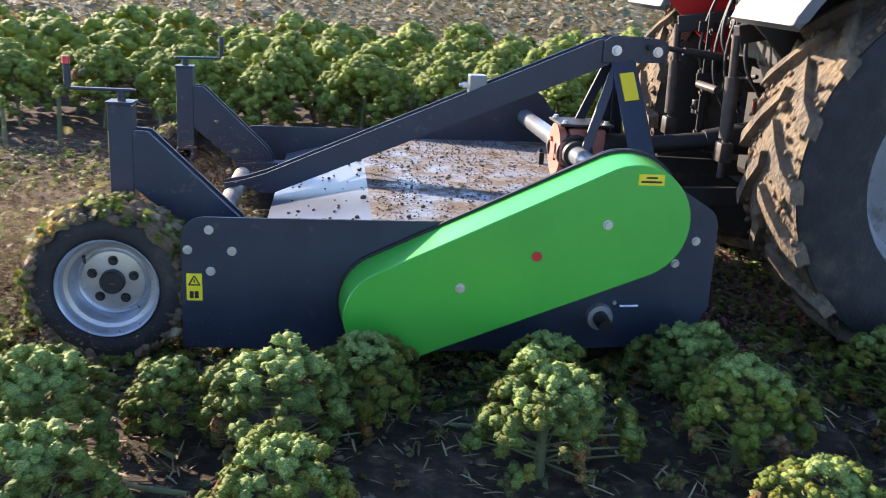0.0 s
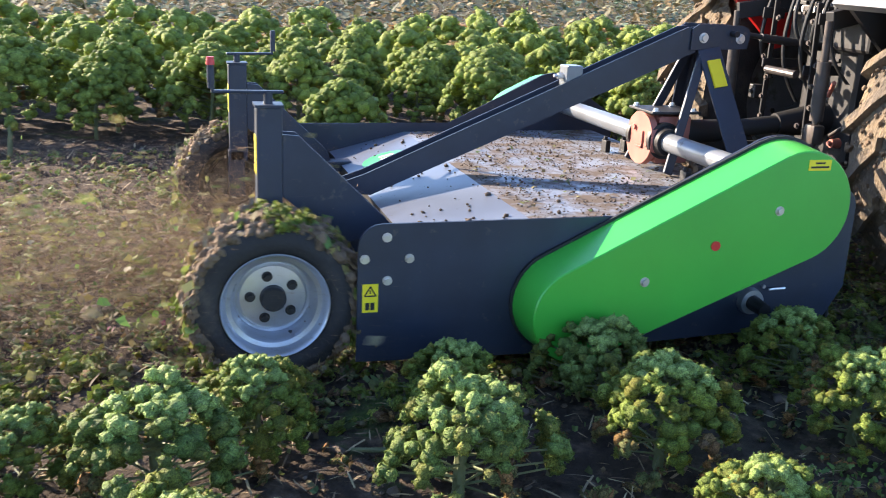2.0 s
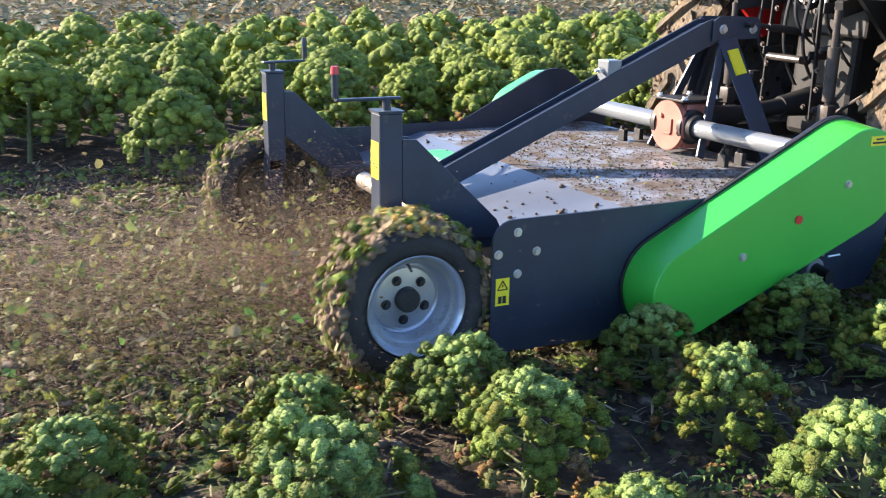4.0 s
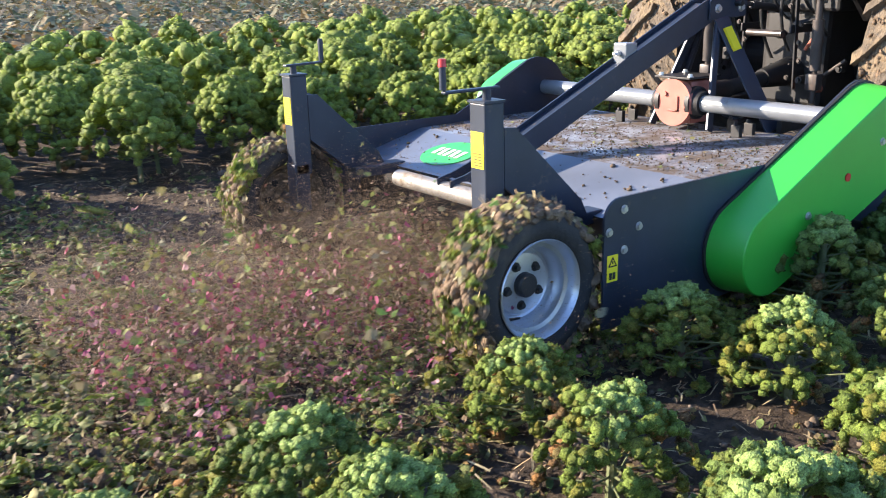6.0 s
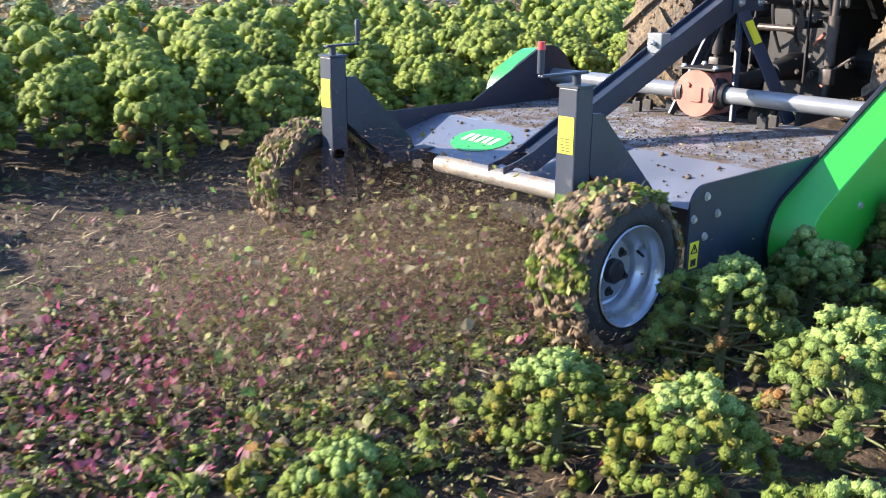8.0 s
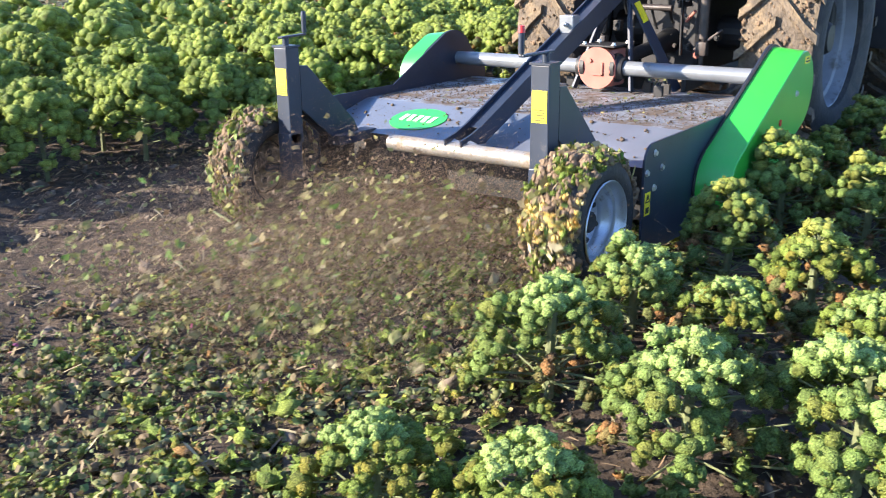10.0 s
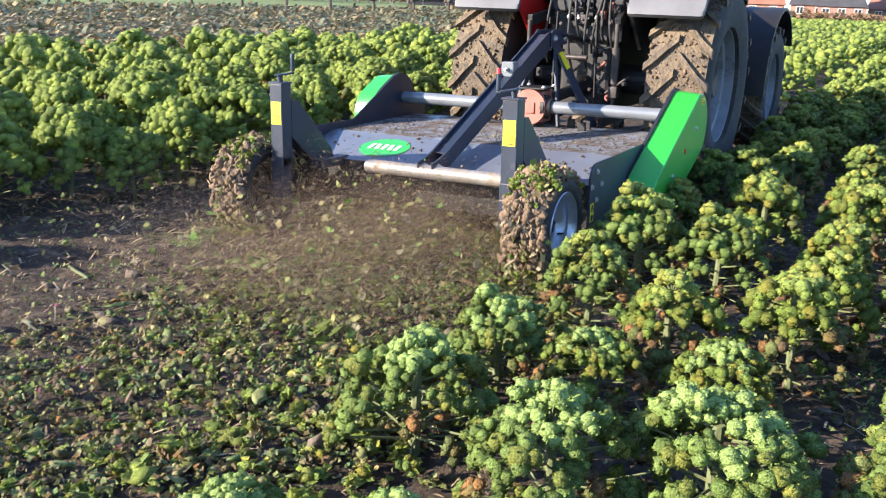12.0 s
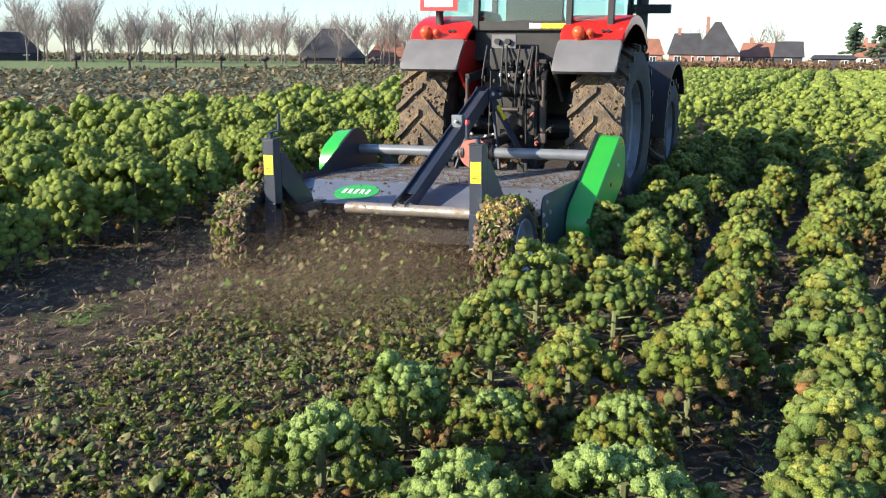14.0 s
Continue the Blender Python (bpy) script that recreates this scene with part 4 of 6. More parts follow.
# ---- tractor ----
def tractor_wheel(th, name, at, radius, rim_r, half, lugs, seed, near):
    rng = np.random.default_rng(seed)
    s = -1 if near else 1
    bm = bmesh.new()
    core = radius - 0.05
    prof = [(rim_r, -half * 0.7), (rim_r + 0.02, -half * 0.88), (rim_r + 0.5 * (core - rim_r), -half * 1.0), (core - 0.07, -half * 0.97), (core - 0.02, -half * 0.88), (core, -half * 0.5),
            (core + 0.008, 0), (core, half * 0.5), (core - 0.02, half * 0.88), (core - 0.07, half * 0.97), (rim_r + 0.5 * (core - rim_r), half), (rim_r + 0.02, half * 0.88), (rim_r, half * 0.7)]
    lathe(bm, prof, 72)
    wheel = part(name, bm, M["rubber"], th, "large black tractor tyre with muddy lugs", smooth=True)
    bm = bmesh.new()
    lathe(bm, [(core - 0.012, -half * 0.9), (core + 0.006, -half * 0.5), (core + 0.014, 0), (core + 0.006, half * 0.5), (core - 0.012, half * 0.9)], 72)
    for k in range(lugs):
        for side in (-1, 1):
            a0 = 2 * math.pi * (k + (0.5 if side > 0 else 0)) / lugs
            pts = []
            for u, sweep, top in ((0.03, 0.0, 0.0), (0.35, 0.11, 0.002), (0.7, 0.24, -0.004), (1.0, 0.32, -0.02)):
                y = side * half * u
                a = a0 + sweep * 0.9
                pts.append((a, y, radius + top))
            w = 0.032 / radius
            rows = []
            for i, (a, y, r) in enumerate(pts):
                low = core - 0.03
                rows.append([bm.verts.new((q * math.cos(b), y, q * math.sin(b))) for q, b in ((low, a - w * 1.35), (r, a - w), (r, a + w), (low, a + w * 1.35))])
            for p, q in zip(rows, rows[1:]):
                for i in range(3):
                    bm.faces.new((p[i], p[i + 1], q[i + 1], q[i]))
            bm.faces.new(rows[0])
            bm.faces.new(rows[-1][::-1])
    part("tread", bm, M["tread"], wheel, "tread lugs packed with dry mud")
    spots = []
    for k in range(1100):
        a, y = rng.uniform(0, 6.283), rng.uniform(-half * 0.9, half * 0.9)
        r = core + rng.uniform(0.0, 0.014)
        spots.append((r * math.cos(a), y, r * math.sin(a), rng.uniform(0.005, 0.017)))
    ob = new("caked_mud", lumps_mesh("caked_mud", spots, 0, M["mud"], rng, 1.0, False, 0.35))
    tagged(ob, kind="stuff").parent = wheel
    bm = bmesh.new()
    lathe(bm, [(rim_r + 0.025, s * half * 0.88), (rim_r + 0.03, s * half * 0.8), (rim_r, s * half * 0.74), (rim_r - 0.02, s * half * 0.45), (rim_r - 0.05, s * half * 0.4),
               (rim_r - 0.07, s * half * 0.1), (rim_r - 0.12, s * half * 0.05), (0.3 * radius, s * half * 0.2), (0.18 * radius, s * half * 0.25), (0, s * half * 0.25)], 60)
    lathe(bm, [(rim_r + 0.025, -s * half * 0.88), (rim_r, -s * half * 0.7), (rim_r - 0.1, 0.0)], 48)
    part("rim", bm, M["tractor_rim"], wheel, "silver steel rim", smooth=True)
    bm = bmesh.new()
    lathe(bm, [(0.0, s * half * 0.55), (0.1, s * half * 0.55), (0.12, s * half * 0.45), (0.13, s * half * 0.24)], 24)
    for k in range(8):
        a = 2 * math.pi * k / 8
        rod(bm, (0.2 * radius * math.cos(a), s * half * 0.22, 0.2 * radius * math.sin(a)), (0.2 * radius * math.cos(a), s * half * 0.32, 0.2 * radius * math.sin(a)), 0.018, seg=6)
    part("hub", bm, M["black"], wheel, smooth=True)
    wheel.matrix_basis = Matrix.Translation(at)
    return wheel


def fender(th, y0, y1, cx, cz):
    """A rear mudguard: red shell over the tyre with a grey rear flap."""
    ang = [222 - 10.5 * k for k in range(15)]

    def shell(a0, a1, n, r, thick, ya, yb, bev=0.01):
        bm = bmesh.new()
        outer = arc(cx, cz, r, a0, a1, n)
        inner = arc(cx, cz, r - thick, a1, a0, n)
        prism(bm, outer + inner, ya, yb, bev)
        return bm
    f = part("mudguard", shell(130, 45, 16, 1.09, 0.09, y0, y1, 0.045), M["red"], th, "glossy red rear mudguard", smooth=True)
    part("mudguard_flap", shell(151, 130.3, 8, 1.088, 0.05, y0 + 0.005, y1 - 0.005, 0.022), M["grey_plastic"], th, "dusty grey plastic mudguard flap", smooth=True)
    inner = y1 - 0.03 if y1 < 1.16 else y0
    bm = bmesh.new()
    prism(bm, arc(cx, cz, 1.06, 148, 50, 14) + [(3.6, 1.45), (2.75, 1.2)], inner, inner + 0.03)
    # near side plate coloured black for the shade on it, far one red
    part("mudguard_side", bm, M["black"] if y1 < 1.16 else M["red"], th)
    mid = (y0 + y1) / 2
    for dy in (-0.16, -0.11):
        a = radians(124)
        p = Vector((cx + 1.09 * math.cos(a), mid + dy, cz + 1.095 * math.sin(a)))
        bm = bmesh.new()
        rod(bm, p, p + Vector((-0.012, 0, 0.009)), 0.018, seg=12)
        part("reflector", bm, M["ink"], f)
    for dy, r in ((0.0, 0.036), (0.11, 0.065)):
        p = Vector((cx - 0.72, mid + dy, cz + 0.9))
        bm = bmesh.new()
        bmesh.ops.create_uvsphere(bm, u_segments=18, v_segments=10, radius=r, matrix=Matrix.Translation(p))
        rod(bm, p, p + Vector((0.06, 0, -0.06)), r * 0.8, seg=14)
        part("tail_lamp", bm, M["lamp"], f, "orange-red lamp lens", smooth=True)


def build_tractor():
    th = thing("tractor", "red farm tractor with muddy tyres pulling the mulcher", "tractor")
    cy = 1.145
    wheels = []
    for name, x, y, z, r, rim, half, lugs, near in (
            ("rear_wheel", 3.26, 0.225, 0.9, 0.9, 0.5, 0.275, 19, True), ("rear_wheel", 3.26, 2.065, 0.9, 0.9, 0.5, 0.275, 19, False),
            ("front_wheel", 6.05, 0.235, 0.7, 0.7, 0.37, 0.24, 17, True), ("front_wheel", 6.05, 2.055, 0.7, 0.7, 0.37, 0.24, 17, False)):
        w = tractor_wheel(th, name, (x, y, z), r, rim, half, lugs, len(wheels), near)
        wheels.append((w, (x, y, z), r))
    fender(th, 0.02, 0.66, 3.26, 0.98)
    fender(th, 1.63, 2.27, 3.26, 0.98)
    # chassis and rear axle
    bm = bmesh.new()
    box(bm, (2.78, cy - 0.24, 0.62), (4.6, cy + 0.24, 1.35), bevel=0.04)
    box(bm, (4.5, cy - 0.2, 0.6), (6.6, cy + 0.2, 1.1), bevel=0.03)
    rod(bm, (3.26, 0.5, 0.9), (3.26, 1.79, 0.9), 0.14, seg=20)
    rod(bm, (6.05, 0.5, 0.7), (6.05, 1.79, 0.7), 0.09, seg=14)
    part("chassis", bm, M["black"], th, "oily black transmission housing")
    bm = bmesh.new()
    box(bm, (2.72, cy - 0.34, 1.25), (2.95, cy + 0.34, 1.62), bevel=0.02)
    box(bm, (2.66, cy - 0.2, 1.5), (2.8, cy + 0.26, 1.72), bevel=0.015)
    part("lift_housing", bm, M["black"], th)
    # valve block with couplings
    rng = np.random.default_rng(11)
    bm = bmesh.new()
    for i in range(4):
        for j in range(2):
            box(bm, (2.6, cy - 0.19 + 0.085 * i, 1.42 + 0.11 * j), (2.7, cy - 0.125 + 0.085 * i, 1.5 + 0.11 * j), bevel=0.006)
            rod(bm, (2.6, cy - 0.158 + 0.085 * i, 1.46 + 0.11 * j), (2.56, cy - 0.158 + 0.085 * i, 1.46 + 0.11 * j), 0.022, seg=12)
    part("valve_block", bm, M["black"], th)
    for i in range(4):
        bm = bmesh.new()
        rod(bm, (2.56, cy - 0.158 + 0.085 * i, 1.46), (2.545, cy - 0.158 + 0.085 * i, 1.46), 0.018, seg=12)
        part("coupling", bm, M["bolt"], th, "steel hose coupling")
    bm = bmesh.new()
    box(bm, (2.66, cy - 0.02, 1.72), (2.68, cy + 0.24, 1.86), bevel=0.004)
    plate = part("socket_plate", bm, M["grey_plastic"], th)
    for dy in (0.06, 0.17):
        bm = bmesh.new()
        rod(bm, (2.66, cy + dy, 1.79), (2.62, cy + dy, 1.79), 0.03, seg=16)
        part("socket", bm, M["ink"], plate)
    # hoses
    for k in range(7):
        bm = bmesh.new()
        y0 = cy + rng.uniform(-0.3, 0.3)
        y1 = y0 + rng.uniform(-0.12, 0.12)
        rings = []
        for i in range(15):
            u = i / 14
            p = Vector((2.62 - 0.12 * math.sin(math.pi * u), y0 + (y1 - y0) * u, 1.75 - (0.5 + 0.05 * k) * u - 0.08 * math.sin(math.pi * u)))
            rings.append([bm.verts.new(p + Vector((0.011 * math.cos(a * 0.7854), 0.011 * math.sin(a * 0.7854), 0))) for a in range(8)])
        for p, q in zip(rings, rings[1:]):
            for i in range(8):
                bm.faces.new((p[i], p[(i + 1) % 8], q[(i + 1) % 8], q[i]))
        part("hydraulic_hose", bm, M["ink"], th, smooth=True)
    for k in range(16):
        bm = bmesh.new()
        y, z = cy + rng.uniform(-0.42, 0.42), rng.uniform(0.75, 1.75)
        x = rng.uniform(2.52, 2.72)
        if k % 3 == 0:
            box(bm, (x, y - 0.03, z - 0.04), (x + 0.06, y + 0.03, z + 0.04), bevel=0.006)
            hexbolt(bm, (x, y, z), 0.012, 0.012, axis="x", sign=-1)
        elif k % 3 == 1:
            rod(bm, (x, y, z), (x + rng.uniform(-0.05, 0.05), y + rng.uniform(-0.2, 0.2), z + rng.uniform(-0.25, 0.25)), 0.012, seg=10)
        else:
            rod(bm, (x, y, z), (x - 0.05, y, z), 0.028, 0.024, 14)
            rod(bm, (x - 0.05, y, z), (x - 0.065, y, z), 0.014, seg=10)
        part(("valve", "link_rod", "fitting")[k % 3], bm, M[("black", "oily", "black", "red_iron")[k % 4]], th)
    # lift arms, rods, lower links
    for s in (-1, 1):
        y = cy + s * 0.4
        bm = bmesh.new()
        beam(bm, (2.85, cy + s * 0.3, 1.5), (2.4, y, 1.42), 0.05, 0.09)
        arm = part("lift_arm", bm, M["black"], th)
        bm = bmesh.new()
        rod(bm, (2.4, y, 1.42), (2.41, y, 1.2), 0.02, seg=12)
        rod(bm, (2.41, y, 1.22), (2.42, y, 0.92), 0.034, seg=16)
        rod(bm, (2.42, y, 0.94), (2.42, y, 0.72), 0.018, seg=12)
        box(bm, (2.385, y - 0.04, 0.8), (2.455, y + 0.04, 0.9), bevel=0.01)
        part("lift_rod", bm, M["oily"], th, "worn greasy steel lift rod", smooth=True)
        bm = bmesh.new()
        beam(bm, (2.95, cy + s * 0.32, 0.62), (2.08, cy + s * 0.42, 0.62), 0.035, 0.09)
        part("lower_link", bm, M["black"], th)
        bm = bmesh.new()
        beam(bm, (2.5, cy + s * 0.18, 1.5), (2.52, cy + s * 0.2, 0.78), 0.014, 0.03)
        beam(bm, (2.46, cy + s * 0.18, 1.15), (2.7, cy + s * 0.18, 1.15), 0.014, 0.05)
        beam(bm, (2.46, cy + s * 0.24, 1.42), (2.6, cy + s * 0.24, 1.42), 0.012, 0.06)
        part("hitch_bracket", bm, M["black"], th)
        for k in range(6):
            bm = bmesh.new()
            hexbolt(bm, (2.5, cy + s * 0.2 + rng.uniform(-0.06, 0.06), 0.85 + 0.11 * k), 0.012, 0.014, axis="x", sign=-1)
            part("bolt", bm, M["oily"], th)
    bm = bmesh.new()
    rod(bm, (2.46, cy - 0.13, 1.12), (2.46, cy + 0.13, 1.12), 0.022, seg=12)
    part("drawbar_pin", bm, M["oily"], th)
    bm = bmesh.new()
    rod(bm, (2.14, cy, 1.32), (2.32, cy, 1.3), 0.014, seg=12)
    rod(bm, (2.3, cy, 1.3), (2.7, cy, 1.26), 0.022, seg=14)
    rod(bm, (2.1, cy - 0.08, 1.318), (2.1, cy + 0.08, 1.318), 0.016, seg=12)
    part("top_link", bm, M["black"], th)
    bm = bmesh.new()
    rod(bm, (1.9, cy + 0.03, 0.775), (2.15, cy + 0.03, 0.79), 0.075, 0.06, 24)
    rod(bm, (2.13, cy + 0.03, 0.79), (2.5, cy + 0.01, 0.83), 0.048, 0.05, 24)
    rod(bm, (2.48, cy + 0.01, 0.83), (2.8, cy, 0.86), 0.06, 0.1, 24)
    part("drive_shaft_guard", bm, M["ink"], th, "black plastic drive shaft guard", smooth=True)
    # cab
    bm = bmesh.new()
    box(bm, (2.8, 0.62, 1.9), (2.9, 1.67, 2.0), bevel=0.01)
    part("cab_rail", bm, M["black"], th)
    bm = bmesh.new()
    box(bm, (2.795, 0.62, 1.925), (2.799, 0.9, 1.975))
    part("yellow_strip", bm, M["yellow"], th, "yellow strip")
    bm = bmesh.new()
    box(bm, (2.795, 0.905, 1.925), (2.799, 1.03, 1.975))
    part("white_strip", bm, M["white"], th, "white strip")
    for x0, y0, x1, y1 in ((2.82, 0.2, 2.95, 0.26), (2.82, 2.03, 2.95, 2.09), (2.82, 0.62, 2.9, 0.68), (2.82, 1.61, 2.9, 1.67), (4.3, 0.3, 4.4, 0.37), (4.3, 1.92, 4.4, 1.99)):
        bm = bmesh.new()
        beam(bm, (x0, y0, 1.9), (x0 + 0.04, y0, 2.95), 0.06, 0.07)
        part("cab_pillar", bm, M["black"], th)
    bm = bmesh.new()
    prism(bm, [(2.85, 1.6), (4.4, 1.3), (4.4, 1.42), (3.4, 1.98), (2.85, 1.98)], 0.3, 1.99)
    part("cab_floor", bm, M["black"], th)
    bm = bmesh.new()
    box(bm, (2.7, 0.15, 2.95), (4.55, 2.14, 3.1), bevel=0.05)
    part("cab_roof", bm, M["red"], th)
    for lo, hi in (((2.86, 0.27, 2.0), (2.868, 0.61, 2.94)), ((2.86, 1.68, 2.0), (2.868, 2.02, 2.94)), ((2.87, 0.69, 2.0), (2.878, 1.6, 2.94)), ((4.36, 0.38, 1.5), (4.368, 1.9, 2.94)),
                   ((2.96, 0.24, 2.0), (4.3, 0.248, 2.94)), ((2.96, 2.04, 2.0), (4.3, 2.048, 2.94))):
        bm = bmesh.new()
        box(bm, lo, hi)
        part("window_pane", bm, M["glass"], th).visible_shadow = False
    bm = bmesh.new()
    box(bm, (3.25, cy - 0.25, 1.9), (3.75, cy + 0.25, 2.1), bevel=0.05)
    box(bm, (3.2, cy - 0.24, 2.05), (3.34, cy + 0.24, 2.62), bevel=0.05)
    part("seat", bm, M["black"], th)
    bm = bmesh.new()
    box(bm, (2.93, 0.72, 2.0), (2.99, 1.33, 2.9), bevel=0.01)
    part("rear_panel", bm, M["black"], th)
    # dark rounded block for a shape in the cab that is not identified
    bm = bmesh.new()
    box(bm, (3.1, 1.55, 1.9), (3.6, 1.8, 2.12), bevel=0.1)
    part("side_console", bm, M["black"], th)
    # marker board above the far mudguard
    bm = bmesh.new()
    prism(bm, [(2.7, 2.1), (2.71, 2.1), (2.71, 2.5), (2.7, 2.5)], 1.78, 2.2)
    board = part("marker_board", bm, M["red_plastic"], th, "red and white slow-vehicle board")
    bm = bmesh.new()
    box(bm, (2.694, 1.83, 2.14), (2.699, 2.15, 2.46))
    part("board_face", bm, M["white"], board)
    bm = bmesh.new()
    rod(bm, (2.72, 1.99, 2.1), (2.8, 1.99, 1.97), 0.025, seg=12)
    part("board_stay", bm, M["black"], board)
    # exhaust stack and mirror bracket
    bm = bmesh.new()
    rod(bm, (4.5, 0.2, 1.2), (4.5, 0.2, 3.0), 0.07, seg=20)
    part("exhaust_stack", bm, M["black"], th, smooth=True)
    bm = bmesh.new()
    box(bm, (4.42, -0.13, 2.14), (4.5, 0.32, 2.24), bevel=0.01)
    part("mirror_bracket", bm, M["black"], th)
    bm = bmesh.new()
    box(bm, (3.6, 0.16, 0.75), (4.5, 0.6, 1.25), bevel=0.05)
    part("fuel_tank", bm, M["black"], th)
    # bonnet
    bm = bmesh.new()
    box(bm, (4.45, cy - 0.4, 1.1), (7.0, cy + 0.4, 1.85), bevel=0.12)
    part("bonnet", bm, M["red"], th, "glossy red bonnet")
    # front mudguards
    for y0, y1 in ((-0.03, 0.5), (1.79, 2.32)):
        bm = bmesh.new()
        prism(bm, arc(6.05, 0.74, 0.86, 185, 30, 16) + arc(6.05, 0.74, 0.83, 30, 185, 16), y0, y1, 0.01)
        part("front_mudguard", bm, M["black"], th, "black plastic front mudguard", smooth=True)
    return th, wheels


TRACTOR, TRACTOR_WHEELS = build_tractor()


# ---- kale ----
GOLD = 2.39996


def kale_plant(name, seed, height, spread, leaves, sub, leaf, clump, label, group, young="heart", brown=0.4, dome=False, category="kale"):
    """One kale plant at the origin: stalk, leaves that arch out and end in curled heads, a pale heart, withered lower leaves."""
    rng = np.random.default_rng(seed)
    th = thing(name, label, category, group)
    crown, heart, low, ribs = [], [], [], []
    for k in range(leaves):
        u = (k + 0.5) / leaves
        a = k * GOLD + rng.normal(0, 0.16)
        reach = 1 + rng.normal(0, 0.1) + 0.12 * math.sin(3 * a + seed)
        if dome:
            r = spread * math.sin(min(1.0, u * 1.02) * 1.75) * reach
            z = height - height * 0.72 * (1 - math.cos(u * 1.75)) / 1.18 + rng.normal(0, 0.03)
        else:
            r = spread * min(1.0, 1.12 * u ** 0.55) * reach * (1.0 if u < 0.8 else 0.9)
            z = height - (height - 0.05) * u ** 1.5 + rng.normal(0, 0.02)
        steep = 0.35 + 1.0 * u
        out, along = Vector((math.cos(a), math.sin(a), 0)), Vector((-math.sin(a), math.cos(a), 0))
        s = clump * (0.78 + 0.34 * math.sin(math.pi * min(1.0, u * 1.1))) * rng.uniform(0.85, 1.15)
        c = out * r + Vector((0, 0, max(z - 0.6 * s, 0.6 * s)))
        fall = (out * math.cos(steep) - Vector((0, 0, math.sin(steep)))).normalized()
        pile = [(c, s)]
        for side in (-1, 1):
            pile.append((c + along * side * s * rng.uniform(0.85, 1.2) - fall * s * rng.uniform(0.1, 0.8) - Vector((0, 0, 0.25 * s)), s * rng.uniform(0.68, 0.9)))
        pile.append((c + fall * s * rng.uniform(0.8, 1.2) + along * s * rng.normal(0, 0.4), s * rng.uniform(0.6, 0.85)))
        if u > 0.3:
            pile.append((c - fall * s * rng.uniform(1.0, 1.5) + along * s * rng.normal(0, 0.5), s * rng.uniform(0.6, 0.8)))
        where = heart if u < 0.22 else low if u > 0.6 and rng.random() < brown * (0.4 + 1.2 * (u - 0.5)) * 1.6 else crown
        where += [(p.x, p.y, max(p.z, 0.5 * q), q) for p, q in pile]
        ribs.append((c, z))
    for pname, spots, mat, lab in (("crown", crown, leaf, ""), ("heart", heart, M[young], "pale young heart leaves"), ("withered_foliage", low, M["withered"], "withered brown lower leaves")):
        if not spots:
            continue
        ob = new(pname, lumps_mesh(pname, spots, sub, mat, rng, 0.92, True, 0.1))
        ob.parent = th
        if lab:
            tagged(ob, lab)
    bm = bmesh.new()
    rod(bm, (0, 0, -0.05), (rng.normal(0, 0.008), rng.normal(0, 0.008), height * 0.85), 0.021, 0.014, 8)
    for c, z in ribs:
        rod(bm, (0, 0, max(0.05, min(height * 0.8, c.z - 0.25 * Vector((c.x, c.y)).length))), c, 0.0045, 0.003, 5)
    part("stalk", bm, M["stalk"], th, "pale green stalk")
    return th


def plant_all(masters, places, rng, grow=(0.9, 1.12)):
    """Stands copies of the masters at places; each master takes the first place that falls to it."""
    used = set()
    for k, (x, y, *size) in enumerate(places):
        i = int(rng.integers(len(masters)))
        g = size[0] if size else rng.uniform(*grow)
        m = pose(x, y, bumpy(x, y), rng.normal(0, 3), rng.normal(0, 3), rng.uniform(0, 360)) @ Matrix.Scale(g, 4)
        if i not in used:
            used.add(i)
            masters[i].matrix_basis = m
        else:
            copy_thing(masters[i], m)
    for i, mst in enumerate(masters):
        if i not in used:
            for o in (*mst.children_recursive, mst):
                bpy.data.objects.remove(o)


NEAR_KALE = "low curly kale plant with browning lower leaves standing in dark soil"
TALL_KALE = "tall dark green curly kale plant on a bare pale stalk"
rng = np.random.default_rng(21)
near_masters = [kale_plant("kale_plant", 40 + i, 0.37 + 0.025 * (i % 3), 0.24 + 0.02 * (i % 2), 46, 3, M["kale_blue"] if i % 2 else M["kale"], 0.0295, NEAR_KALE, "kale row beside the mulcher", "heart_blue", 0.3) for i in range(5)]
near_places = [(-0.44, -0.72), (0.35, -0.73), (0.39, -1.22), (1.25, -0.83), (1.98, -0.79), (1.99, -1.34), (2.79, -0.77), (2.8, -1.37), (-0.04, -0.55, 0.75), (-0.3, -1.25),
               (0.66, -0.4, 0.86), (1.36, -0.36, 0.82), (1.97, -0.33, 0.86), (2.88, -0.31, 0.9), (3.66, -0.31, 0.92), (3.76, -0.73), (3.52, -1.3),
               (4.5, -0.86, 1.08), (4.68, -0.26, 1.08), (4.68, -1.32, 1.22), (5.32, -0.7), (5.34, -0.28), (5.46, -1.2), (-0.9, -0.4)]
plant_all(near_masters, near_places, rng, (0.92, 1.06))
mid_masters = [kale_plant("kale_plant", 60 + i, 0.46 + 0.03 * (i % 3), 0.2 + 0.02 * (i % 2), 37, 2, M["kale_blue"] if i % 2 else M["kale"], 0.034, NEAR_KALE, "kale rows on the uncut side", "heart", 0.6) for i in range(4)]
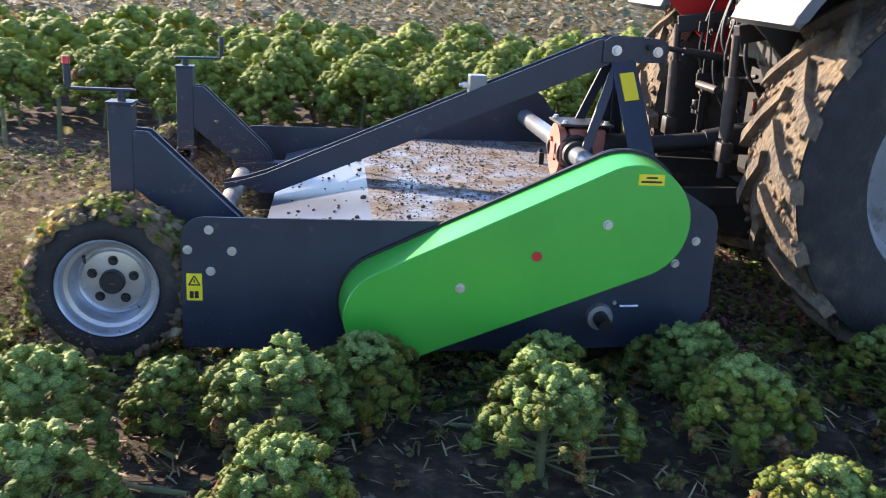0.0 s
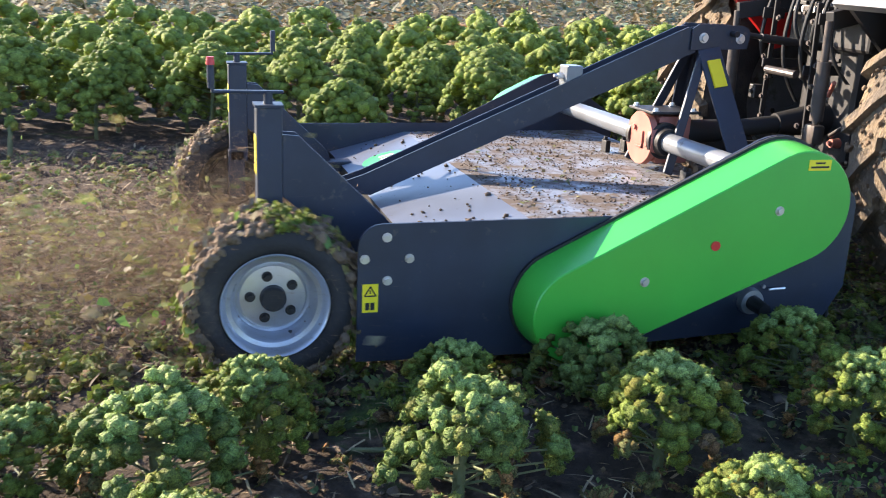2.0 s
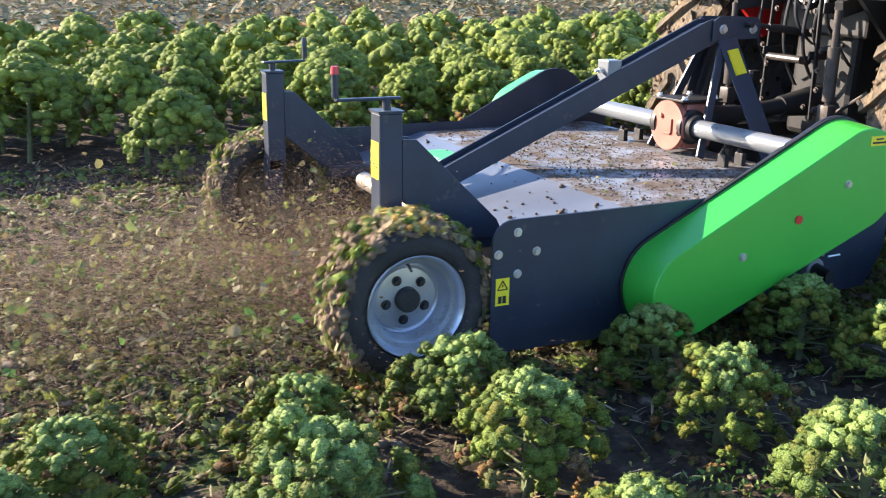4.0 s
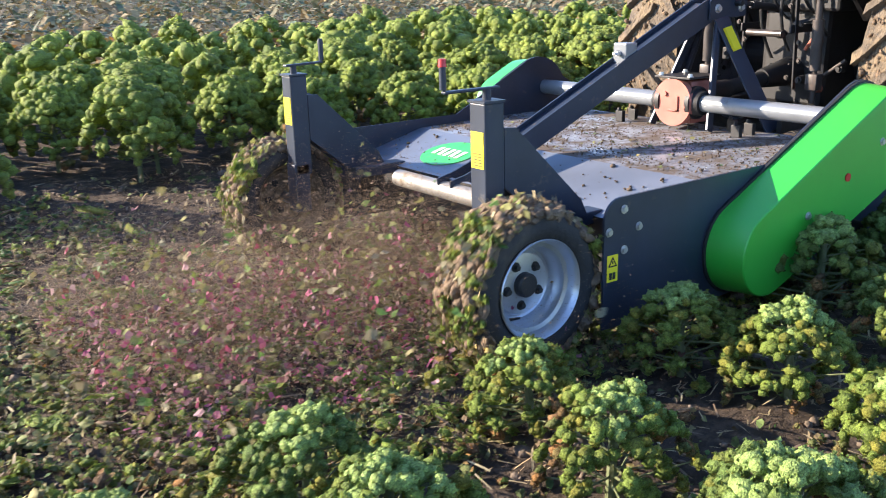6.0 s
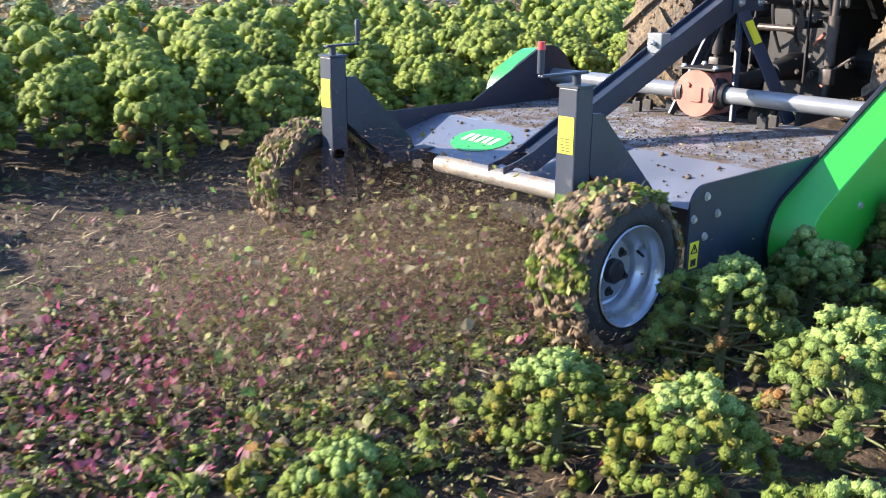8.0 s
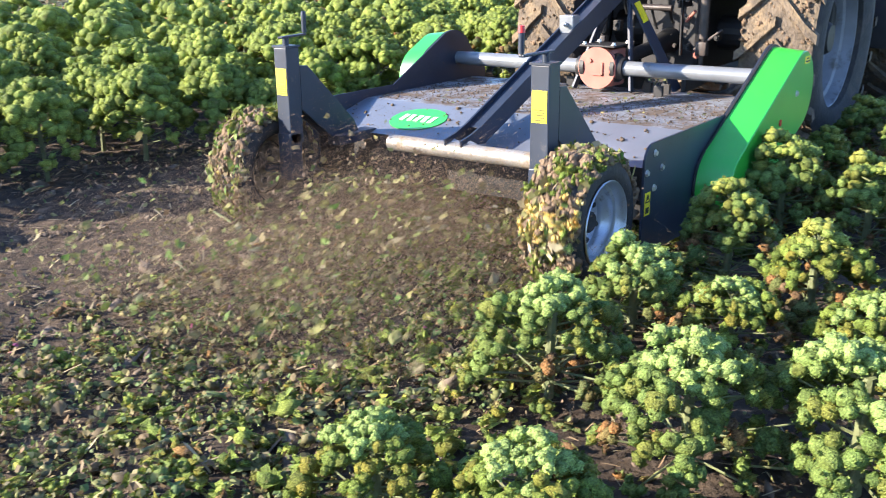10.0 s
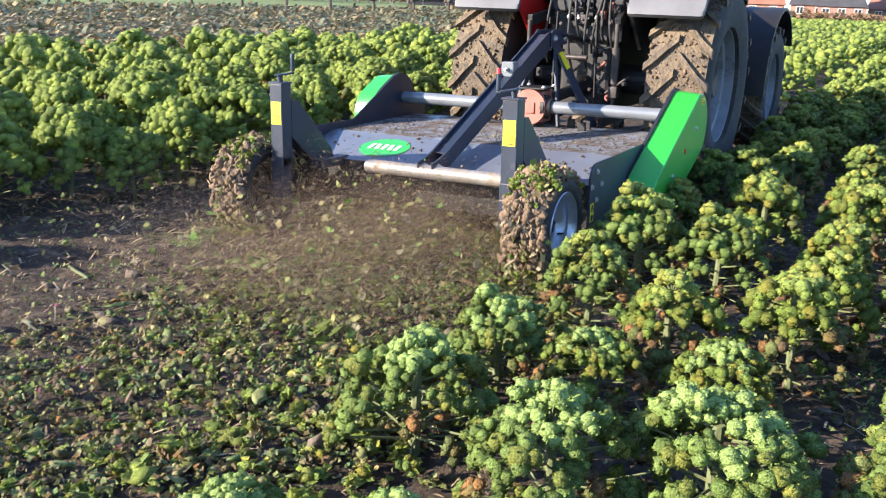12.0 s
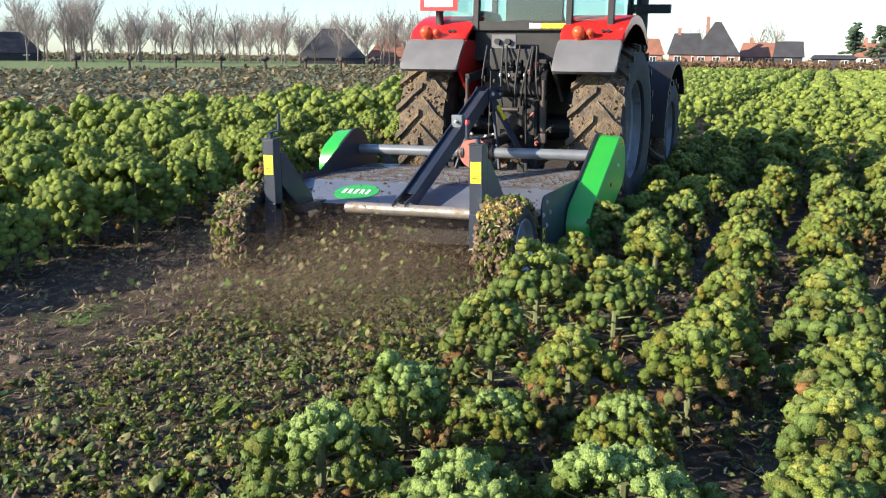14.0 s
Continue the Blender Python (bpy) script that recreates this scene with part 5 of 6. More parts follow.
mid_places = [(5.89, -0.85), (6.15, -0.38), (6.0, -1.36), (7.08, -0.8), (7.34, -1.41), (7.1, -0.34), (7.96, -0.88), (8.2, -0.28), (8.97, -0.65), (9.05, -1.33), (10.05, -0.75), (10.25, -1.28), (9.2, -0.28),
              (6.62, -1.4), (5.28, -1.94), (6.15, -1.97), (6.77, -1.91), (7.9, -1.95), (8.73, -1.86), (9.6, -1.95), (10.34, -2.06), (8.2, -1.4), (10.2, -0.32), (4.83, -1.85)]
for row, y in enumerate((-0.3, -0.8, -1.36, -1.95, -2.5, -3.05)):
    x = (11.1, 11.0, 11.4, 11.2, 7.2, 9.0)[row]
    while x < 17:
        mid_places.append((x + rng.normal(0, 0.08), y + rng.normal(0, 0.05)))
        x += 0.82
plant_all(mid_masters, mid_places, rng, (0.92, 1.15))
tall_masters = [kale_plant("tall_kale_plant", 80 + i, 0.74 + 0.05 * (i % 3), 0.3 + 0.03 * (i % 2), 46, 4, M["kale_tall"], 0.054, TALL_KALE, "tall kale rows", "kale_tall", 0.1, dome=True) for i in range(5)]
tall_places = []
for row, y in enumerate((4.75, 5.45, 6.15)):
    x = -4.2 + 0.3 * row
    while x < 15.5:
        if not (row == 0 and x < 2.6):
            tall_places.append((x + rng.normal(0, 0.09), y + rng.normal(0, 0.08)))
        x += 0.74
tall_places += [(-0.2, 5.1), (0.75, 4.95), (1.5, 4.75), (1.75, 3.95), (3.1, 4.5), (4.4, 4.1), (8.45, 3.75), (7.1, 3.7)]
x = 5.3
while x < 15.5:
    tall_places.append((x + rng.normal(0, 0.09), 4.0 + rng.normal(0, 0.08)))
    x += 0.76
plant_all(tall_masters, tall_places, rng, (0.85, 1.1))


def kale_mass(name, rows, x0, x1, step, height, clump, count, label, seed, coarse=25.0, wide=1.0, leaf="kale"):
    """Rows of kale too many to count, as one mesh of curled clumps."""
    rng = np.random.default_rng(seed)
    spots = []
    for y in rows:
        x = x0(y) if callable(x0) else x0
        x += rng.uniform(0, step)
        while x < x1:
            far = x > coarse
            n = count // 2 if far else count
            px, py, g = x + rng.normal(0, 0.1), y + rng.normal(0, 0.08), rng.uniform(0.72, 1.15)
            for k in range(n):
                u = (k + 0.5) / n
                a = k * GOLD + rng.normal(0, 0.3)
                r = 0.27 * g * wide * math.sin(u * 1.6)
                z = height * g - height * 0.8 * (1 - math.cos(u * 1.6))
                spots.append((px + r * math.cos(a), py + r * math.sin(a), z, clump * g * (1.35 if far else 1.0) * rng.uniform(0.75, 1.25)))
            x += step * (1.0 if not far else 1.1)
    stuff(name, lumps_mesh(name, spots, 1, M[leaf], rng, 0.85, True, 0.2), label, "kale")


kale_mass("kale_field", [6.9 + 0.72 * k for k in range(7)], -7.0, 60.0, 0.84, 0.7, 0.076, 28, "rows of dark green tall kale", 5, 22.0, 1.12, "kale_tall")
kale_mass("kale_field", [-3.6 - 0.62 * k for k in range(9)], lambda y: 8.0 - 2.5 * (y + 3.6), 42.0, 0.72, 0.5, 0.062, 24, "rows of curly kale reaching across the field", 6, 26.0, 0.95, "kale_tall")
kale_mass("kale_field", [-0.3 - 0.62 * k for k in range(6)], 17.2, 42.0, 0.72, 0.5, 0.062, 24, "rows of curly kale reaching across the field", 7, 26.0, 0.95, "kale_tall")
kale_mass("kale_field", [0.9 + 0.6 * k for k in range(9)], 17.0, 44.0, 0.72, 0.6, 0.075, 16, "rows of uncut kale ahead of the tractor", 8, 22.0, 1.0, "kale_tall")
kale_mass("kale_field", [-9 + 1.4 * k for k in range(20)], 43.0, 118.0, 1.0, 0.5, 0.17, 9, "distant kale rows", 9, 500.0, 1.6, "kale_tall")

# ---- cabbage field and grass beyond ----
rng = np.random.default_rng(31)
for lab, mat, n, y0, y1, power in (("withered orange-brown cabbage stubble", "cabbage_edge", 9000, 11.7, 17.5, 1.0), ("grey-green and brown cabbage stubble", "cabbage", 24000, 14.5, 61.0, 2.2)):
    spots = []
    for k in range(n):
        y = y0 + (y1 - y0) * rng.random() ** power
        x = rng.uniform(-9 - 0.5 * (y - 12), 34 + 2.3 * (y - 12))
        spots.append((x, y, 0.04 + rng.uniform(0, 0.16), rng.uniform(0.045, 0.11) * (1 + (y - 12) / 30)))
    stuff("cabbage_field", flakes_mesh("cabbage_field", spots, M[mat], rng, 0.55), lab, "cabbage")

# ---- cut swath: litter on the soil ----
rng = np.random.default_rng(41)


def scatter(n, x0, x1, y0, y1, lo, hi, up=0.012):
    return [(x, y, bumpy(x, y) + up + rng.uniform(0, 0.02), r) for x, y, r in zip(rng.uniform(x0, x1, n), rng.uniform(y0, y1, n), rng.uniform(lo, hi, n))]


spots = scatter(12000, -4, 8.4, -0.1, 2.5, 0.004, 0.014) + scatter(10000, 0.3, 8.4, -0.2, 1.5, 0.004, 0.016, 0.02) + scatter(3000, -4, 13, 2.4, 4.6, 0.006, 0.02) + scatter(2500, -1, 11, -3.0, -0.1, 0.006, 0.018)
stuff("leaf_litter", flakes_mesh("leaf_litter", spots, M["litter"], rng, 1.0), "chopped green and brown kale leaves lying on soil", "leaf litter")
spots = [(x, y, z, rng.uniform(0, 6.28), rng.normal(0.1, 0.5), rng.normal(0, 0.6), r) for x, y, z, r in scatter(1000, -3, 8.4, -0.15, 1.7, 0.03, 0.075, 0.01)]
stuff("shredded_kale", leaves_mesh("shredded_kale", spots, "scrap", M["litter"], rng), "shredded curly kale leaves on the cut strip", "leaf litter")
for mat, lab, n in (("litter", "green frilled kale leaf pieces on the cut strip", 3600), ("heart", "yellow-green kale leaf pieces on the cut strip", 900), ("withered", "brown withered kale leaf pieces on the cut strip", 1500)):
    spots = [(x, y, z, r) for x, y, z, r in scatter(n, -3, 8.4, -0.3, 1.9, 0.006, 0.022, 0.012)]
    stuff("kale_scraps", lumps_mesh("kale_scraps", spots, 5, M[mat], rng, 0.7, True, 0.4), lab, "leaf litter")
for mat, lab, n in (("kale", "fresh green curly kale heads torn off and lying along the cut edge", 620), ("heart", "pale kale leaf ends lying along the cut edge", 240), ("withered", "brown kale leaf ends lying along the cut edge", 260)):
    spots = [(x, y, z, r) for x, y, z, r in scatter(n, -2.5, 8.0, -0.32, 0.5, 0.014, 0.036, 0.015)]
    stuff("torn_kale", lumps_mesh("torn_kale", spots, 5, M[mat], rng, 0.8, True, 0.3), lab, "leaf litter")
for mat, lab, n in (("litter", "chopped green leaves strewn over the bare strip", 1300), ("heart", "pale green leaf scraps strewn over the bare strip", 700), ("weed", "low green seedlings on the bare strip", 600)):
    spots = [(x, y, z, r) for x, y, z, r in scatter(n, -4.0, 2.6, 1.6, 4.4, 0.008, 0.026, 0.012)]
    stuff("strip_scraps", lumps_mesh("strip_scraps", spots, 5, M[mat], rng, 0.7, True, 0.4), lab, "leaf litter")
for mat, lab, spots in (("withered", "brown dead leaves on the soil between the kale", scatter(900, -1.0, 10.0, -2.4, -0.3, 0.008, 0.024, 0.01)),
                        ("kale", "dark green leaf pieces on the cut strip", scatter(900, 0.5, 8.2, 0.2, 1.5, 0.012, 0.028, 0.012))):
    stuff("leaf_pieces", lumps_mesh("leaf_pieces", spots, 5, M[mat], rng, 0.6, True, 0.4), lab, "leaf litter")
spots = scatter(2600, -1, 10.5, -2.6, -0.2, 0.002, 0.0045)
stuff("straw_litter", flakes_mesh("straw_litter", spots, M["straw"], rng, 0.3, 8.0), "dry pale straw on the soil between the kale", "straw")
spots = scatter(2200, -4, 8.4, -2.5, 1.6, 0.003, 0.008) + scatter(3000, -4, 9.0, 1.6, 4.9, 0.003, 0.008)
stuff("straw_litter", flakes_mesh("straw_litter", spots, M["straw"], rng, 0.3, 6.0), "dry pale stalk splinters on the soil", "straw")
spots = scatter(1000, 1.7, 3.0, 0.2, 1.8, 0.006, 0.017, 0.03) + scatter(160, -1.0, 5.5, 0.3, 2.2, 0.006, 0.014, 0.02)
stuff("red_leaf_scrap", flakes_mesh("red_leaf_scrap", spots, M["chip_pink"], rng, 0.6), "magenta leaf scraps on the cut strip", "leaf litter")
spots = [(x, y, bumpy(x, y) + 0.004, r) for x, y, r in zip(rng.uniform(-4, 10, 3200), rng.uniform(-2.6, 4.8, 3200), rng.gamma(2.0, 0.005, 3200) + 0.005)]
stuff("soil_clods", lumps_mesh("soil_clods", spots, 0, material("soil_clod", (0.13, 0.098, 0.07), 0.95, vary=0.35, scale=25, bump=0.6), rng, 0.7, False, 0.4), "crumbly dark soil clods", "soil")


spots = []
for cx, cy, sx, sy, n in ((1.0, -1.35, 0.22, 0.12, 500), (6.6, -1.75, 0.5, 0.1, 500), (7.8, -2.3, 0.5, 0.12, 400), (2.6, -1.05, 0.3, 0.08, 200), (-0.6, -0.25, 0.3, 0.12, 300)):
    for x, y in zip(rng.normal(cx, sx, n), rng.normal(cy, sy, n)):
        spots.append((x, y, bumpy(x, y) + rng.uniform(0.005, 0.06), rng.uniform(0.005, 0.013)))
stuff("weeds", flakes_mesh("weeds", spots, M["weed"], rng), "low green chickweed growing between the kale", "weeds")


def stub(x, y, h, lean):
    th = new("kale_stub")
    tagged(th, "cut pale kale stalk standing in the soil", "stalk", "stubs left on the cut strip")
    th.matrix_basis = pose(x, y, bumpy(x, y) - 0.02, lean, lean * 0.6, x * 90)
    bm = bmesh.new()
    rod(bm, (0, 0, 0), (0.01, 0, h), 0.022, 0.016, 9)
    part("stalk", bm, M["stalk"], th)
    ob = new("leaf_tuft", lumps_mesh("leaf_tuft", [(0.01, 0, h, 0.04), (0.03, 0.02, h - 0.04, 0.035), (-0.02, -0.02, h - 0.03, 0.03)], 2, M["heart"], np.random.default_rng(int(x * 10 + 500)), 1.1))
    ob.parent = th
    return th


for x, y, h, lean in ((-2.2, 4.3, 0.42, 4), (-1.85, 4.6, 0.5, -5), (-2.9, 4.1, 0.3, 9), (-1.0, 4.7, 0.4, 3), (-0.8, 4.5, 0.3, -6), (-2.5, 3.6, 0.24, 12), (1.6, 4.5, 0.35, -4), (4.6, 4.3, 0.3, 6), (10.9, 4.0, 0.4, 3), (11.3, 4.2, 0.36, -3), (11.8, 4.1, 0.42, 2), (9.0, 4.2, 0.3, -8)):
    stub(x, y, h, lean)
# pieces of stalk lying about
for k in range(26):
    x, y = rng.uniform(-1, 8.2), rng.uniform(-2.2, 4.2)
    th = tagged(new("fallen_stalk"), "broken pale kale stalk lying on soil", "stalk", "broken stalks on the ground")
    th.matrix_basis = pose(x, y, bumpy(x, y) + 0.02, 0, rng.normal(0, 4), rng.uniform(0, 360))
    bm = bmesh.new()
    n = rng.uniform(0.1, 0.26)
    rod(bm, (-n / 2, 0, 0), (0, 0.01, 0.006), 0.009, 0.011, 7)
    rod(bm, (0, 0.01, 0.006), (n / 2, -0.004, 0), 0.011, 0.007, 7)
    part("stem", bm, M["stalk"], th)

# ---- debris flung out behind the mulcher, in rigid swarms ----
SWARMS = []


def swarm(kind, seed, n, mat, size, label):
    rng = np.random.default_rng(seed)
    spots = []
    for k in range(n):
        u = rng.random() ** 1.5
        x = -0.05 - 2.0 * u
        spots.append((x, rng.normal(1.25 - 0.1 * u, 0.5 + 0.15 * u), abs(rng.normal(0.06, 0.22 * (1 - 0.25 * u))) + 0.02, rng.uniform(*size)))
    ob = stuff(kind, flakes_mesh(kind, spots, mat, rng), label, "debris")
    SWARMS.append((ob, seed))


def dust(seed, n, long=1.9, wide=0.46, fine=1.0):
    rng = np.random.default_rng(seed)
    u = rng.random(n) ** 1.3
    P = np.c_[-0.05 - long * u, rng.normal(1.22, wide + 0.2 * u), np.abs(rng.normal(0.14, 0.2 - 0.05 * u)) + 0.02]
    P = P[P[:, 2] < 0.75]
    ob = stuff("soil_spray", specks_mesh("soil_spray", P, rng.uniform(0.0009, 0.0028, len(P)) * fine, M["chip"], rng), "brown dust and soil crumbs flying behind the mulcher", "debris")
    SWARMS.append((ob, seed))


for k in range(8):
    dust(200 + k, 32000)
for k in range(2):
    dust(260 + k, 45000, 3.3, 0.75, 0.7)
for k in range(2):
    swarm("soil_lump_spray", 210 + k, 900, M["chip"], (0.003, 0.009), "brown soil lumps flying behind the mulcher")
for k in range(3):
    swarm("leaf_spray", 220 + k, 330, M["chip_green"], (0.007, 0.024), "green leaf scraps flying behind the mulcher")
RED_SWARMS = []
for k in range(3):
    r = np.random.default_rng(240 + k)
    spots = [(x, y, z, q) for x, y, z, q in zip(r.uniform(1.9, 4.0, 420), r.normal(0.95, 0.45, 420), np.abs(r.normal(0.05, 0.14, 420)) + 0.02, r.uniform(0.006, 0.02, 420))]
    RED_SWARMS.append((stuff("red_leaf_spray", flakes_mesh("red_leaf_spray", spots, M["chip_pink"], r), "magenta leaf scraps thrown up from the cut strip", "debris"), 240 + k))


# ---- far edge: pollards, bare trees, houses ----
def bare_tree(x, y, h, seed, mat=None):
    rng = np.random.default_rng(seed)
    th = thing("bare_tree", "leafless grey-brown winter tree", "tree", "row of bare trees", at=pose(x, y, -0.1))
    bm = bmesh.new()
    lean = rng.normal(0, 0.04, 2)
    top = Vector((lean[0] * h, lean[1] * h, h * 0.55))
    rod(bm, (0, 0, 0), top, 0.011 * h, 0.007 * h, 7)
    part("trunk", bm, M["bark"], th)
    bm = bmesh.new()
    tw = bmesh.new()
    for k in range(17):
        a, u = k * GOLD, rng.uniform(0.22, 1.0)
        p = top * u
        q = p + Vector((math.cos(a) * h * 0.2 * rng.uniform(0.6, 1.2), math.sin(a) * h * 0.2 * rng.uniform(0.6, 1.2), h * rng.uniform(0.14, 0.38)))
        rod(bm, p, q, 0.0042 * h, 0.0022 * h, 5)
        for j in range(13):
            w = p + (q - p) * rng.uniform(0.3, 1.0)
            e = w + Vector((rng.normal(0, 0.065) * h, rng.normal(0, 0.065) * h, abs(rng.normal(0.1, 0.06)) * h))
            rod(tw, w, e, 0.0019 * h, 0.001 * h, 3, False)
    part("branchwork", bm, M["bark"], th)
    part("twig_mass", tw, M["twig"], th)
    return th


EYE = Vector((2.07, -1.763, 1.641))


def far_spot(azimuth, distance):
    """A spot on the far edge, by degrees right of the +y axis as seen from the end of the walk."""
    a = radians(azimuth)
    return EYE.x + distance * math.sin(a), EYE.y + distance * math.cos(a)


tree_masters = [bare_tree(*far_spot(44 + 3 * i, 180), (14.5, 13, 12, 13.5)[i], 300 + i) for i in range(4)]
rng = np.random.default_rng(51)
for k in range(110):
    az = 38.0 + 29.5 * k / 110 + rng.normal(0, 0.25)
    x, y = far_spot(az, rng.uniform(165, 215))
    copy_thing(tree_masters[k % 4], pose(x, y, -0.1, 0, 0, rng.uniform(0, 360)) @ Matrix.Scale(rng.uniform(0.62, 1.12) * (1.05 if az < 48 else 0.85), 4))
for az in (78.5, 79.5, 83, 84.2, 86.5, 87.5, 91.8, 93.5, 94.5, 67.5, 73, 76):
    x, y = far_spot(az, rng.uniform(185, 215))
    copy_thing(tree_masters[int(az * 2) % 4], pose(x, y, -0.1, 0, 0, az * 20) @ Matrix.Scale(rng.uniform(0.6, 0.85), 4))


def pollard(x, y, seed):
    rng = np.random.default_rng(seed)
    th = thing("pollard", "short pollarded willow with a knotted head", "tree", "pollards along the grass", at=pose(x, y, -0.05))
    bm = bmesh.new()
    rod(bm, (0, 0, 0), (0.05, 0, 1.15), 0.15, 0.13, 9)
    part("trunk", bm, M["pollard_bark"], th)
    spots = [(rng.normal(0.05, 0.12), rng.normal(0, 0.12), 1.2 + rng.normal(0, 0.13), 0.24) for _ in range(11)]
    ob = new("knot", lumps_mesh("knot", spots, 0, M["pollard_bark"], rng, 0.9, False))
    ob.parent = th
    return th


pm = pollard(*far_spot(46.5, 88), 1)
for k, az in enumerate((42.2, 49.4, 52.0, 54.6, 57.2, 59.6, 61.7, 63.7, 65.5, 66.6)):
    copy_thing(pm, pose(*far_spot(az, 88 + 2.2 * k), -0.05, 0, 0, 40 * k))


def house(name, az, dist, width, depth, wall_h, roof_h, hip, wall_mat, roof_mat, label, windows=3, chimney=True):
    """A house with a pitched roof, windows and door, facing the field."""
    x, y = far_spot(az, dist)
    th = thing(name, label, "house", at=pose(x, y, 0, 0, 0, -az))
    w, d = width / 2, depth / 2
    bm = bmesh.new()
    box(bm, (-w, -d, -0.2), (w, d, wall_h))
    wall = part("wall", bm, wall_mat, th)
    bm = bmesh.new()
    e, o = 0.35, hip
    c = [(-w - e, -d - e, wall_h - 0.15), (w + e, -d - e, wall_h - 0.15), (w + e, d + e, wall_h - 0.15), (-w - e, d + e, wall_h - 0.15)]
    r = [(-w + o * w, 0, wall_h + roof_h), (w - o * w, 0, wall_h + roof_h)]
    v = [bm.verts.new(p) for p in c + r]
    for f in ((0, 1, 5, 4), (1, 2, 5), (2, 3, 4, 5), (3, 0, 4), (0, 3, 2, 1)):
        bm.faces.new([v[i] for i in f])
    roof = part("roof", bm, roof_mat, th)
    for k in range(windows):
        cx = -w + width * (k + 0.5) / windows
        bm = bmesh.new()
        box(bm, (cx - 0.6, -d - 0.06, 0.9), (cx + 0.6, -d - 0.01, min(wall_h - 0.4, 2.2)))
        fr = part("window", bm, M["white"], th, "white framed window")
        bm = bmesh.new()
        box(bm, (cx - 0.5, -d - 0.09, 1.0), (cx - 0.05, -d - 0.065, min(wall_h - 0.5, 2.1)))
        box(bm, (cx + 0.05, -d - 0.09, 1.0), (cx + 0.5, -d - 0.065, min(wall_h - 0.5, 2.1)))
        part("pane", bm, M["window_glass"], fr)
    if chimney:
        bm = bmesh.new()
        box(bm, (-w * 0.45 - 0.3, -0.3, wall_h + roof_h * 0.5), (-w * 0.45 + 0.3, 0.3, wall_h + roof_h + 0.9))
        part("chimney", bm, M["brick"], roof)
    return th


house("barn", 61.2, 178, 12.0, 12.0, 1.2, 5.2, 0.72, M["timber"], M["thatch"], "dark pyramid-roofed barn among bare trees", 2, False)
house("barn", 64.8, 185, 9.0, 9.0, 1.5, 4.0, 0.7, M["brick"], M["tile_roof"], "red-brown tiled barn among bare trees", 2, False)
house("barn", 43.2, 190, 10.0, 10.0, 1.5, 3.6, 0.6, M["timber"], M["thatch"], "low dark-roofed barn behind bare trees", 2, False)
house("farmhouse", 84.2, 172, 7.4, 7.4, 2.4, 5.6, 0.86, M["brick"], M["thatch"], "brick farmhouse with a tall dark thatched roof", 3)
house("farmhouse", 82.5, 175, 6.0, 6.0, 2.5, 3.6, 0.25, M["brick"], M["thatch"], "brick farmhouse wing under a dark thatched roof", 2)
house("farmhouse", 80.0, 178, 7.0, 7.0, 2.4, 2.8, 0.2, M["brick"], M["tile_roof"], "orange-tiled brick house beside the farmhouse", 2)
house("cottage", 86.6, 180, 6.5, 6.0, 2.2, 2.4, 0.1, M["brick"], M["tile_roof"], "low brick cottage with a red-brown roof", 2)
house("shed", 88.2, 176, 4.6, 5.0, 2.2, 2.6, 0.0, M["timber"], M["thatch"], "dark timber shed with a steep gable", 1, False)
house("shed", 90.6, 174, 7.0, 4.0, 2.0, 0.5, 0.1, M["timber"], M["thatch"], "low dark timber shed", 2, False)
house("cottage", 92.6, 190, 6.0, 6.0, 2.4, 2.4, 0.0, M["white"], M["tile_roof"], "white cottage behind the shed", 2)


def pine(az, dist, h, seed):
    rng = np.random.default_rng(seed)
    th = thing("pine_tree", "dark green pine tree beside the cottages", "tree", "pines", at=pose(*far_spot(az, dist), -0.1))
    bm = bmesh.new()
    rod(bm, (0, 0, 0), (0.2, 0, h * 0.95), 0.2, 0.08, 8)
    part("trunk", bm, M["bark"], th)
    spots = []
    for k in range(60):
        u = rng.uniform(0.35, 1.0)
        a, r = rng.uniform(0, 6.28), (1.05 - u) * h * 0.32 * rng.uniform(0.3, 1.2) + 0.2
        spots.append((r * math.cos(a), r * math.sin(a), u * h, rng.uniform(0.3, 0.75)))
    ob = new("crown", lumps_mesh("crown", spots, 1, M["pine"], rng, 0.55, False))
    ob.parent = th


